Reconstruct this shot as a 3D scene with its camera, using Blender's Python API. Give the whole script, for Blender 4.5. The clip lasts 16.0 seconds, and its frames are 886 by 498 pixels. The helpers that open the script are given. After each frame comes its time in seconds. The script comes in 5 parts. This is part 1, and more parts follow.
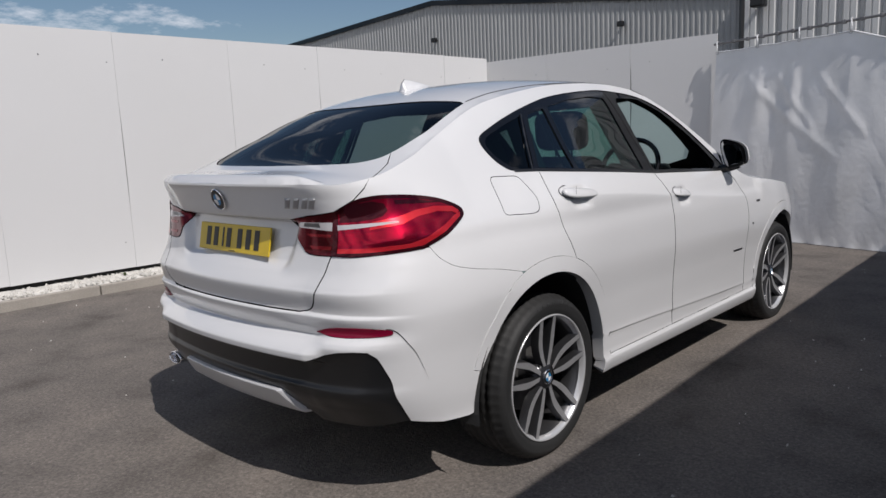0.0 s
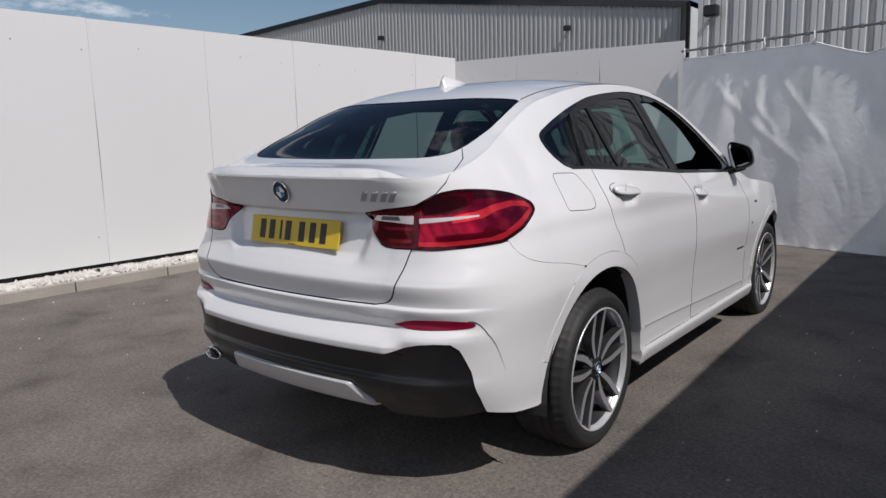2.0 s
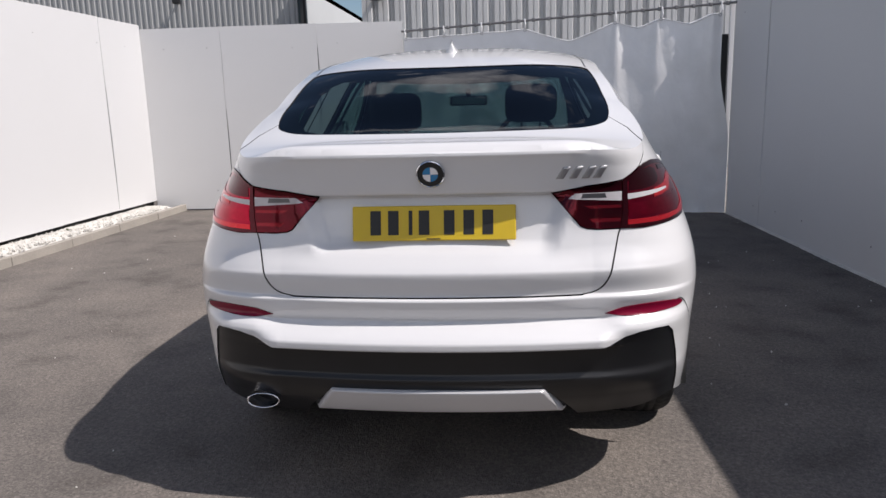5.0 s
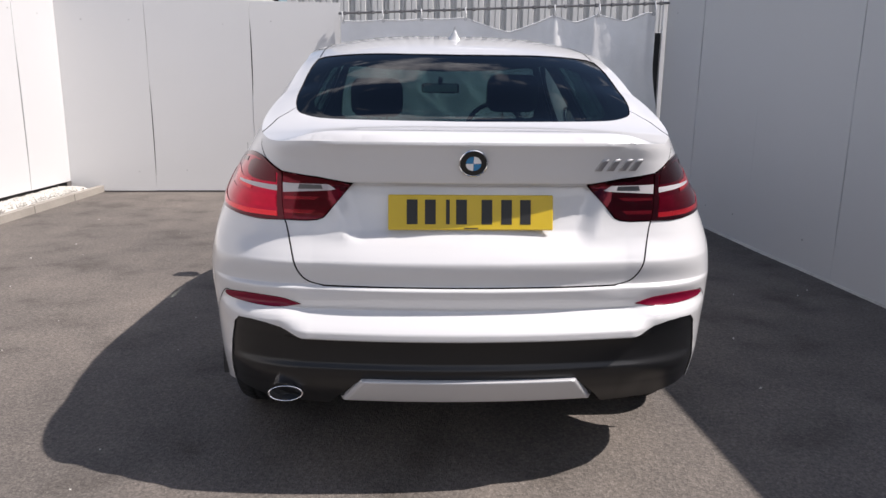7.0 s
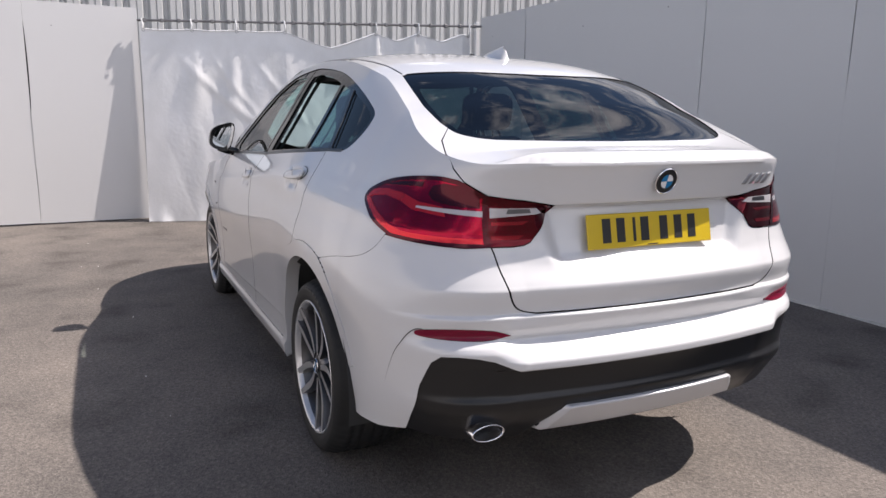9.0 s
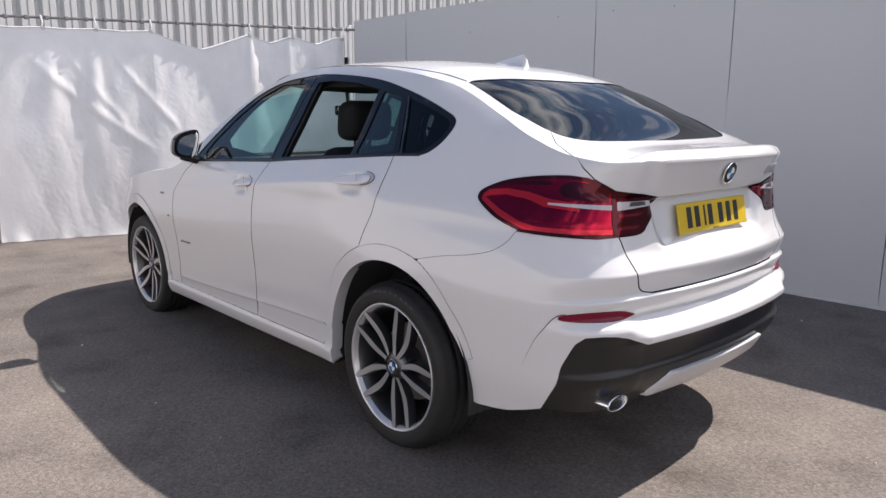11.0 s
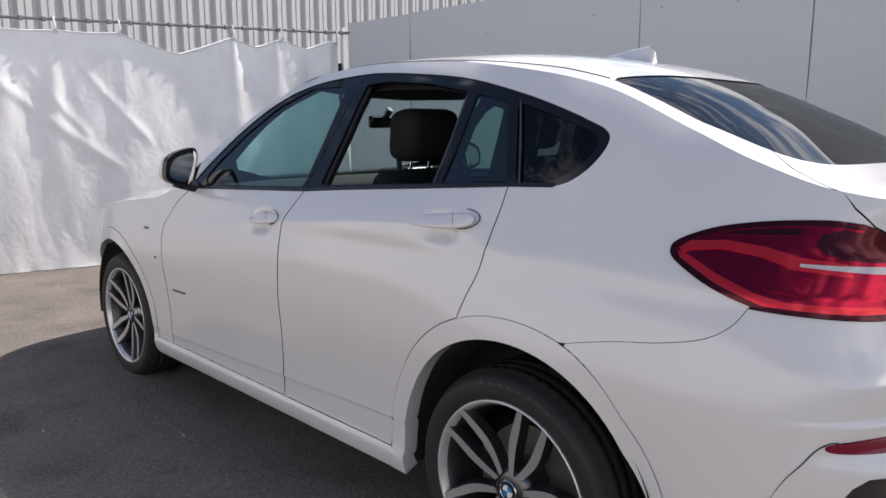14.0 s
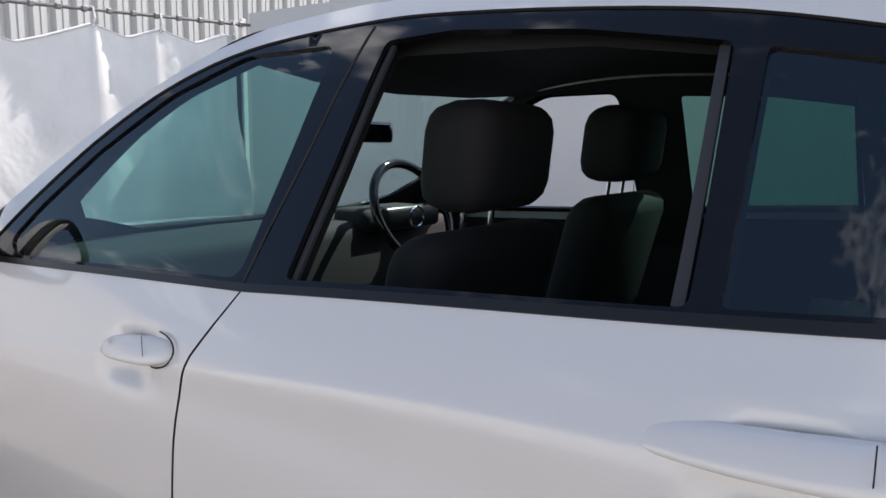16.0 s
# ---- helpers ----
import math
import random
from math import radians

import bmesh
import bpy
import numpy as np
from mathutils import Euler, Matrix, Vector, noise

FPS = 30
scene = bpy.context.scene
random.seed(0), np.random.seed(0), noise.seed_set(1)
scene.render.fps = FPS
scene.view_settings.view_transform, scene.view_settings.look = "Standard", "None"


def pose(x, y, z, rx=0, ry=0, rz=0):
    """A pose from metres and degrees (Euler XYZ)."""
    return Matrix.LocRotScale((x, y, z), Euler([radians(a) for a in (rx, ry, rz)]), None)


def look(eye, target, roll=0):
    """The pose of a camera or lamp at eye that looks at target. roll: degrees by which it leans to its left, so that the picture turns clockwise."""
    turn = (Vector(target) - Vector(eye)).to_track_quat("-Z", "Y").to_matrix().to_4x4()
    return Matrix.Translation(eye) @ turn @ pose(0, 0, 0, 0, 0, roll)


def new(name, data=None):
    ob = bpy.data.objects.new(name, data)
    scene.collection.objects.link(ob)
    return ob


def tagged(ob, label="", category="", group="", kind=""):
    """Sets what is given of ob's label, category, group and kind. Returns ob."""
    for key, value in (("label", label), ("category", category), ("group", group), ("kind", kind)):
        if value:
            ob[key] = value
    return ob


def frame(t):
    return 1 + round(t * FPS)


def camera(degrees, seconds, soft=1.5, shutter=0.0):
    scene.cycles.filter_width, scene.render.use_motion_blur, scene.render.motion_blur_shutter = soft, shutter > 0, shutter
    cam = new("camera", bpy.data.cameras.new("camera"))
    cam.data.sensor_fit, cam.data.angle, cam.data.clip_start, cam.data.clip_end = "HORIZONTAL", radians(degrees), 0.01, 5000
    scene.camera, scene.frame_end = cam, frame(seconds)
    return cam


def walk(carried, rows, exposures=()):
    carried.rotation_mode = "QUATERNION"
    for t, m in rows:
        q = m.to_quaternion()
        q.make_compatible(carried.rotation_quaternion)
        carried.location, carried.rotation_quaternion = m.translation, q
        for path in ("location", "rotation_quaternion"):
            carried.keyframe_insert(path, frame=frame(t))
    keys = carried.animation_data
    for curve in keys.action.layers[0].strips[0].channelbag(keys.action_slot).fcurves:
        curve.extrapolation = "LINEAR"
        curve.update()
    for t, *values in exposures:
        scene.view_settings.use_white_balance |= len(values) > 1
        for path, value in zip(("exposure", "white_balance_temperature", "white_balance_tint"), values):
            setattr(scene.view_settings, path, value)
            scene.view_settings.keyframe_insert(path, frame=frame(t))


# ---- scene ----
cam = camera(64.0, 16.0)
PATH = [
    (0, (2.570, -2.351, 1.369), (1.213, -0.915, 1.058), -2.5),
    (0.5, (2.558, -2.376, 1.372), (1.176, -0.962, 1.070), -2.1),
    (1, (2.557, -2.376, 1.373), (1.190, -0.946, 1.075), -2.0),
    (1.5, (2.473, -2.475, 1.381), (1.144, -1.013, 1.072), 0.1),
    (2, (2.209, -2.713, 1.372), (0.991, -1.159, 1.053), -1.3),
    (2.5, (1.880, -2.847, 1.363), (0.752, -1.228, 1.035), -2.0),
    (3, (1.494, -2.988, 1.369), (0.549, -1.257, 1.039), -1.6),
    (3.5, (1.086, -3.075, 1.379), (0.368, -1.238, 1.045), -1.8),
    (4, (0.727, -3.063, 1.372), (0.199, -1.163, 1.037), -1.9),
    (4.5, (0.427, -3.091, 1.371), (0.095, -1.151, 1.018), -1.7),
    (4.7, (0.335, -3.108, 1.371), (0.075, -1.161, 0.996), -1.7),
    (7, (-0.196, -3.097, 1.379), (-0.102, -1.147, 0.946), 0.7),
    (7.5, (-0.484, -3.007, 1.379), (-0.227, -1.066, 0.969), 1.1),
    (8, (-0.900, -2.942, 1.388), (-0.411, -1.043, 0.993), 1.3),
    (8.5, (-1.299, -2.837, 1.374), (-0.623, -0.995, 0.993), 1.4),
    (9, (-1.647, -2.657, 1.375), (-0.786, -0.892, 0.993), 0.9),
    (9.5, (-2.035, -2.486, 1.372), (-0.964, -0.840, 0.994), 0.8),
    (10, (-2.308, -2.287, 1.374), (-1.115, -0.729, 0.987), 0.6),
    (12.5, (-2.761, -2.091, 1.383), (-1.374, -0.693, 1.032), -0.3),
    (13, (-2.660, -1.897, 1.378), (-1.271, -0.502, 1.025), -0.7),
    (13.5, (-2.513, -1.563, 1.392), (-1.145, -0.145, 1.045), -0.3),
    (14, (-2.360, -1.179, 1.380), (-0.969, 0.216, 1.038), -0.1),
    (14.5, (-2.146, -0.818, 1.367), (-0.719, 0.543, 1.033), 0.0),
    (15, (-1.934, -0.464, 1.366), (-0.477, 0.863, 1.029), 0.1),
    (15.5, (-1.744, -0.120, 1.370), (-0.224, 1.137, 1.038), -0.4),
    (16, (-1.544, 0.178, 1.365), (0.059, 1.339, 1.075), 0.6),
]
EXPOSURES = [(0, 0.11, 6390, 13), (1.5, 0.13, 6390, 13), (3.5, 0.38, 6430, 14), (4.7, 0.52, 6470, 15), (7.5, 0.81, 6600, 16), (10, 1.08, 6690, 17), (12.5, 1.22, 6720, 16), (14.5, 1.11, 6690, 15), (15.2, 1.12, 6690, 14), (16, 1.43, 6720, 13)]
walk(cam, [(t, look(eye, target, roll)) for t, eye, target, roll in PATH],
     exposures=EXPOSURES)

# ---- world, sun ----
SUN = Vector((0.785, -0.195, 1.0)).normalized()
world = bpy.data.worlds.new("sky")
scene.world = world
world.use_nodes = True
wn, wl = world.node_tree.nodes, world.node_tree.links
wn.clear()
w_sky = wn.new("ShaderNodeTexSky")
w_sky.sky_type, w_sky.sun_disc = "NISHITA", False
w_sky.sun_elevation = math.asin(SUN.z)
w_sky.sun_rotation = math.atan2(SUN.x, SUN.y)
w_sky.air_density, w_sky.dust_density, w_sky.ozone_density = 1.2, 0.2, 2.6
w_co = wn.new("ShaderNodeTexCoord")
w_map = wn.new("ShaderNodeMapping")
w_map.inputs["Scale"].default_value = (1.5, 0.9, 3.2)
w_map.inputs["Location"].default_value = (0.95, -0.5, 0.65)
w_noise = wn.new("ShaderNodeTexNoise")
w_noise.inputs["Scale"].default_value, w_noise.inputs["Detail"].default_value = 2.9, 9.0
w_noise.inputs["Roughness"].default_value = 0.66
w_ramp = wn.new("ShaderNodeValToRGB")
w_ramp.color_ramp.elements[0].position, w_ramp.color_ramp.elements[1].position = 0.458, 0.592
w_dot = wn.new("ShaderNodeVectorMath")                          # broken cloud to the east, clearer overhead and west
w_dot.operation = "DOT_PRODUCT"
w_dot.inputs[1].default_value = (0.09, -0.055, -0.08)
w_add = wn.new("ShaderNodeMath")
w_mix = wn.new("ShaderNodeMixRGB")
w_mix.inputs["Color2"].default_value = (15.0, 15.3, 15.9, 1)
w_bg = wn.new("ShaderNodeBackground")
w_bg.inputs["Strength"].default_value = 0.053
w_out = wn.new("ShaderNodeOutputWorld")
wl.new(w_co.outputs["Generated"], w_map.inputs["Vector"])
wl.new(w_map.outputs["Vector"], w_noise.inputs["Vector"])
wl.new(w_co.outputs["Generated"], w_dot.inputs[0])
wl.new(w_noise.outputs["Fac"], w_add.inputs[0])
wl.new(w_dot.outputs["Value"], w_add.inputs[1])
wl.new(w_add.outputs[0], w_ramp.inputs["Fac"])
wl.new(w_ramp.outputs["Color"], w_mix.inputs["Fac"])
w_tint = wn.new("ShaderNodeMixRGB")                             # a clear, deep blue day
w_tint.blend_type = "MULTIPLY"
w_tint.inputs["Fac"].default_value, w_tint.inputs["Color2"].default_value = 1.0, (0.965, 1.0, 1.035, 1)
wl.new(w_sky.outputs["Color"], w_tint.inputs["Color1"])
wl.new(w_tint.outputs["Color"], w_mix.inputs["Color1"])
wl.new(w_mix.outputs["Color"], w_bg.inputs["Color"])
wl.new(w_bg.outputs["Background"], w_out.inputs["Surface"])
sun = new("sun", bpy.data.lights.new("sun", "SUN"))
sun.data.energy, sun.data.angle, sun.data.color = 3.5, radians(0.55), (1.0, 0.955, 0.89)
sun.matrix_world = look(SUN * 40, (0, 0, 0))


# ---- materials ----
def material(name, colour, rough=0.5, metal=0.0, grain=0.0, scale=20.0, bump=0.0, stain=0.0, stain_scale=1.2,
             coat=0.0, specular=0.5, dark=None):
    """A principled surface with fine grain and broad stains in its colour, and a fine relief."""
    m = bpy.data.materials.new(name)
    m.use_nodes = True
    n, l = m.node_tree.nodes, m.node_tree.links
    p = n["Principled BSDF"]
    p.inputs["Base Color"].default_value = (*colour, 1)
    p.inputs["Roughness"].default_value, p.inputs["Metallic"].default_value = rough, metal
    p.inputs["Coat Weight"].default_value, p.inputs["Coat Roughness"].default_value = coat, 0.03
    p.inputs["Specular IOR Level"].default_value = specular
    co = n.new("ShaderNodeTexCoord")
    out = None
    if grain or stain:
        low = dark or tuple(c * 0.45 for c in colour)
        fine = n.new("ShaderNodeTexNoise")
        fine.inputs["Scale"].default_value, fine.inputs["Detail"].default_value = scale, 6
        broad = n.new("ShaderNodeTexNoise")
        broad.inputs["Scale"].default_value, broad.inputs["Detail"].default_value = stain_scale, 5
        l.new(co.outputs["Object"], fine.inputs["Vector"])
        l.new(co.outputs["Object"], broad.inputs["Vector"])
        a = n.new("ShaderNodeMath"); a.operation = "MULTIPLY_ADD"
        a.inputs[1].default_value, a.inputs[2].default_value = 2.4 * grain, -1.2 * grain
        b = n.new("ShaderNodeMath"); b.operation = "MULTIPLY_ADD"
        b.inputs[1].default_value, b.inputs[2].default_value = 2.8 * stain, -1.4 * stain + 0.25
        l.new(fine.outputs["Fac"], a.inputs[0]); l.new(broad.outputs["Fac"], b.inputs[0])
        s = n.new("ShaderNodeMath"); s.operation = "ADD"; s.use_clamp = True
        l.new(a.outputs[0], s.inputs[0]); l.new(b.outputs[0], s.inputs[1])
        mix = n.new("ShaderNodeMixRGB")
        mix.inputs["Color1"].default_value, mix.inputs["Color2"].default_value = (*colour, 1), (*low, 1)
        l.new(s.outputs[0], mix.inputs["Fac"])
        out = mix.outputs["Color"]
        l.new(out, p.inputs["Base Color"])
        if bump:
            bp = n.new("ShaderNodeBump")
            bp.inputs["Strength"].default_value, bp.inputs["Distance"].default_value = bump, 0.01
            l.new(fine.outputs["Fac"], bp.inputs["Height"]); l.new(bp.outputs["Normal"], p.inputs["Normal"])
    return m


def glass(name, tint, gloss=1.0, front=0.08):
    """A thin pane: tinted see-through with a mirror gloss that grows at a slant."""
    m = bpy.data.materials.new(name)
    m.use_nodes = True
    n, l = m.node_tree.nodes, m.node_tree.links
    n.clear()
    tr, gl, mx, lw, out = (n.new("ShaderNode" + k) for k in ("BsdfTransparent", "BsdfGlossy", "MixShader", "LayerWeight", "OutputMaterial"))
    tr.inputs["Color"].default_value = (*tint, 1)
    gl.inputs["Roughness"].default_value = 0.01
    lw.inputs["Blend"].default_value = 0.5
    p, q = n.new("ShaderNodeMath"), n.new("ShaderNodeMath")
    p.operation, q.operation = "POWER", "MULTIPLY_ADD"
    p.inputs[1].default_value, q.inputs[1].default_value, q.inputs[2].default_value = 4.0, 0.70 * gloss, front * gloss
    l.new(lw.outputs["Facing"], p.inputs[0]); l.new(p.outputs[0], q.inputs[0]); l.new(q.outputs[0], mx.inputs[0])
    l.new(tr.outputs[0], mx.inputs[1]); l.new(gl.outputs[0], mx.inputs[2])
    l.new(mx.outputs[0], out.inputs["Surface"])
    return m


def asphalt(name):
    """Worn asphalt: stones a few millimetres across, blotches and oily stains."""
    m = bpy.data.materials.new(name)
    m.use_nodes = True
    n, l = m.node_tree.nodes, m.node_tree.links
    p = n["Principled BSDF"]
    p.inputs["Roughness"].default_value = 0.93
    p.inputs["Specular IOR Level"].default_value = 0.25
    co = n.new("ShaderNodeTexCoord")

    def tex(kind, scale, detail=4.0):
        t = n.new("ShaderNodeTex" + kind)
        t.inputs["Scale"].default_value = scale
        if kind == "Noise":
            t.inputs["Detail"].default_value = detail
        l.new(co.outputs["Object"], t.inputs["Vector"])
        return t
    stones, grit, blotch, broad = tex("Voronoi", 150), tex("Noise", 55, 8), tex("Noise", 2.3, 7), tex("Noise", 0.45, 5)

    def ramp(src, stops):
        r = n.new("ShaderNodeValToRGB")
        while len(r.color_ramp.elements) < len(stops):
            r.color_ramp.elements.new(0.5)
        for e, (pos, c) in zip(r.color_ramp.elements, stops):
            e.position, e.color = pos, (*c, 1)
        l.new(src, r.inputs["Fac"])
        return r.outputs["Color"]

    def mul(a, b):
        x = n.new("ShaderNodeMixRGB"); x.blend_type = "MULTIPLY"; x.inputs["Fac"].default_value = 1
        l.new(a, x.inputs["Color1"]); l.new(b, x.inputs["Color2"])
        return x.outputs["Color"]
    c = ramp(stones.outputs["Color"], [(0.0, (.108, .098, .091)), (0.55, (.146, .132, .122)), (0.9, (.178, .162, .150)), (1.0, (.26, .24, .22))])
    c = mul(c, ramp(grit.outputs["Fac"], [(0.3, (.76, .76, .76)), (0.7, (1.18, 1.17, 1.15))]))
    c = mul(c, ramp(blotch.outputs["Fac"], [(0.28, (.60, .59, .58)), (0.45, (.95, .95, .95)), (0.7, (1.18, 1.16, 1.14))]))
    c = mul(c, ramp(broad.outputs["Fac"], [(0.3, (.86, .86, .86)), (0.5, (1.0, .99, .98)), (0.7, (1.22, 1.20, 1.17))]))
    l.new(c, p.inputs["Base Color"])
    b1 = n.new("ShaderNodeBump"); b1.inputs["Strength"].default_value = 0.55; b1.inputs["Distance"].default_value = 0.004
    l.new(stones.outputs["Distance"], b1.inputs["Height"])
    b2 = n.new("ShaderNodeBump"); b2.inputs["Strength"].default_value = 0.5; b2.inputs["Distance"].default_value = 0.008
    l.new(grit.outputs["Fac"], b2.inputs["Height"]); l.new(b1.outputs["Normal"], b2.inputs["Normal"])
    l.new(b2.outputs["Normal"], p.inputs["Normal"])
    return m


PAINT = material("white_paint", (0.74, 0.74, 0.745), 0.28, coat=1.0, grain=0.015, scale=300, stain=0.01)
BLACK = material("black_plastic", (0.014, 0.014, 0.015), 0.30, specular=0.45, grain=0.1, scale=400, stain=0.1)
GLOSSBLACK = material("gloss_black", (0.006, 0.006, 0.007), 0.06, specular=0.42)
LINER = material("dark_liner", (0.03, 0.03, 0.03), 0.9)
SHUT = material("shut_line", (0.02, 0.02, 0.02), 0.9)
TRIM = material("interior_cloth", (0.010, 0.010, 0.011), 0.85, grain=0.2, scale=200)
TINT = glass("privacy_glass", (0.20, 0.40, 0.34), 1.25)
BACKTINT = glass("rear_glass", (0.095, 0.15, 0.15), 0.95, 0.035)
CLEAR = glass("side_glass", (0.54, 0.82, 0.76))
SCREEN = glass("screen_glass", (0.66, 0.84, 0.82))
WALLMAT = material("white_board", (0.605, 0.605, 0.61), 0.55, grain=0.02, scale=60, bump=0.05, stain=0.14, stain_scale=0.9, dark=(0.535, 0.535, 0.525))
ASPHALT = asphalt("asphalt")
TARPMAT = material("white_tarpaulin", (0.81, 0.81, 0.815), 0.24, specular=0.65, grain=0.03, scale=30, bump=0.1, stain=0.30, stain_scale=2.2, dark=(0.46, 0.46, 0.445))
RAILMAT = material("weathered_rail", (0.20, 0.20, 0.205), 0.5, metal=0.5, grain=0.3, stain=0.4, stain_scale=14)
WEED = material("weed_leaf", (0.07, 0.10, 0.035), 0.6, grain=0.3, scale=60, stain=0.3, stain_scale=20)
KERBMAT = material("concrete_kerb", (0.36, 0.33, 0.29), 0.9, grain=0.3, scale=90, bump=0.4, stain=0.3, stain_scale=3)
CLADA = material("grey_cladding", (0.42, 0.43, 0.43), 0.45, grain=0.05, stain=0.15, stain_scale=0.3)
CLADB = material("pale_cladding", (0.62, 0.63, 0.63), 0.4, grain=0.05, stain=0.12, stain_scale=0.4)
DISC = material("brake_iron", (0.17, 0.165, 0.16), 0.45, metal=0.6, grain=0.2, stain=0.3, stain_scale=12)
STEEL = material("galvanised_steel", (0.45, 0.46, 0.47), 0.4, metal=0.8, grain=0.2, stain=0.2, stain_scale=6)
RED = material("red_lens", (0.42, 0.004, 0.034), 0.13, metal=1.0, coat=0.3, stain=0.3, stain_scale=28, dark=(0.20, 0.002, 0.012))
REDHOT = material("bright_red_lens", (0.72, 0.022, 0.036), 0.16, metal=0.70, coat=0.3, stain=0.3, stain_scale=20, dark=(0.58, 0.016, 0.022))
REDDEEP = material("tailgate_red_lens", (0.11, 0.001, 0.009), 0.13, metal=1.0, coat=0.4, stain=0.4, stain_scale=26, dark=(0.05, 0.001, 0.005))
REDWARM = material("tailgate_light_guide", (0.24, 0.006, 0.016), 0.16, metal=0.8, coat=0.4)
REDMID = material("mid_red_lens", (0.48, 0.006, 0.036), 0.14, metal=1.0, coat=0.3, stain=0.5, stain_scale=24, dark=(0.24, 0.002, 0.012))
REFLEX = material("reflector_lens", (0.17, 0.004, 0.024), 0.15, specular=0.3)
REDDARK = material("deep_red_lens", (0.07, 0.002, 0.008), 0.15, metal=0.9, coat=0.4)
WHITELENS = material("clear_lens", (0.46, 0.44, 0.45), 0.10, coat=1.0)
MIRROR = material("mirror", (0.66, 0.68, 0.70), 0.02, metal=1.0)
CHANNEL = material("window_channel", (0.03, 0.03, 0.033), 0.55)
CHROME = material("chrome", (0.80, 0.80, 0.82), 0.12, metal=1.0)
BADGE = material("satin_chrome", (0.34, 0.34, 0.35), 0.35, metal=0.5)
SILVER = material("satin_silver", (0.56, 0.56, 0.57), 0.32, metal=0.25)
RUBBER = material("tyre_rubber", (0.026, 0.026, 0.026), 0.6, specular=0.3, grain=0.2, scale=120, stain=0.2, stain_scale=5)
MARK = material("sidewall_print", (0.036, 0.036, 0.037), 0.6)
ALLOY = material("machined_alloy", (0.60, 0.60, 0.605), 0.28, metal=0.65, grain=0.05, scale=60, stain=0.08, stain_scale=30)
ALLOYDARK = material("grey_alloy", (0.13, 0.13, 0.137), 0.30, metal=0.9)
LIPMAT = material("bright_rim_lip", (0.62, 0.62, 0.625), 0.25, metal=0.5)
BARREL = material("dark_barrel", (0.115, 0.115, 0.12), 0.35, metal=0.8, stain=0.3, stain_scale=9)
PLATE = material("yellow_plate", (0.72, 0.50, 0.012), 0.35, grain=0.03, stain=0.08, stain_scale=6)
INK = material("black_print", (0.012, 0.012, 0.012), 0.5)
BLUE = material("blue_enamel", (0.02, 0.20, 0.42), 0.2, coat=1.0)
ENAMEL = material("white_enamel", (0.8, 0.8, 0.8), 0.2, coat=1.0)


# ---- mesh helpers ----
def mesh_object(name, verts, faces, mat, parent=None, label="", normals=None, smooth=True):
    me = bpy.data.meshes.new(name)
    me.from_pydata([tuple(map(float, v)) for v in verts], [], [tuple(int(i) for i in f) for f in faces])
    me.materials.append(mat)
    me.polygons.foreach_set("use_smooth", [smooth] * len(me.polygons))
    if normals is not None:
        me.normals_split_custom_set_from_vertices([tuple(map(float, v)) for v in normals])
    me.update()
    ob = new(name, me)
    if parent:
        ob.parent = parent
    if label:
        ob["label"] = label
    return ob


def part(name, bm, mat, parent=None, label="", smooth=False):
    me = bpy.data.meshes.new(name)
    bm.normal_update()
    bm.to_mesh(me)
    bm.free()
    me.materials.append(mat)
    if smooth:
        me.polygons.foreach_set("use_smooth", [True] * len(me.polygons))
    ob = new(name, me)
    if parent:
        ob.parent = parent
    if label:
        ob["label"] = label
    return ob


def box(x0, x1, y0, y1, z0, z1, bevel=0.0, bm=None, seg=1):
    own = bmesh.new()
    bmesh.ops.create_cube(own, size=1)
    for v in own.verts:
        v.co = Vector((x0 + (v.co.x + .5) * (x1 - x0), y0 + (v.co.y + .5) * (y1 - y0), z0 + (v.co.z + .5) * (z1 - z0)))
    if bevel:
        bmesh.ops.bevel(own, geom=own.edges[:], offset=bevel, segments=seg, affect="EDGES", profile=0.5)
    return join(bm, own)


def join(bm, own):
    if bm is None:
        return own
    me = bpy.data.meshes.new("tmp")
    own.to_mesh(me)
    own.free()
    bm.from_mesh(me)
    bpy.data.meshes.remove(me)
    return bm


def lathe(profile, seg=64, axis="X", bm=None, close=False):
    """Turns a profile of (radius, along) round an axis."""
    own = bmesh.new()
    rings = []
    for r, a in profile:
        ring = []
        for i in range(seg):
            c, s = math.cos(2 * math.pi * i / seg) * r, math.sin(2 * math.pi * i / seg) * r
            ring.append(own.verts.new((a, c, s) if axis == "X" else (c, a, s) if axis == "Y" else (c, s, a)))
        rings.append(ring)
    pairs = list(zip(rings, rings[1:])) + ([(rings[-1], rings[0])] if close else [])
    for r0, r1 in pairs:
        for i in range(seg):
            j = (i + 1) % seg
            own.faces.new((r0[i], r0[j], r1[j], r1[i]))
    bmesh.ops.recalc_face_normals(own, faces=own.faces[:])
    return join(bm, own)


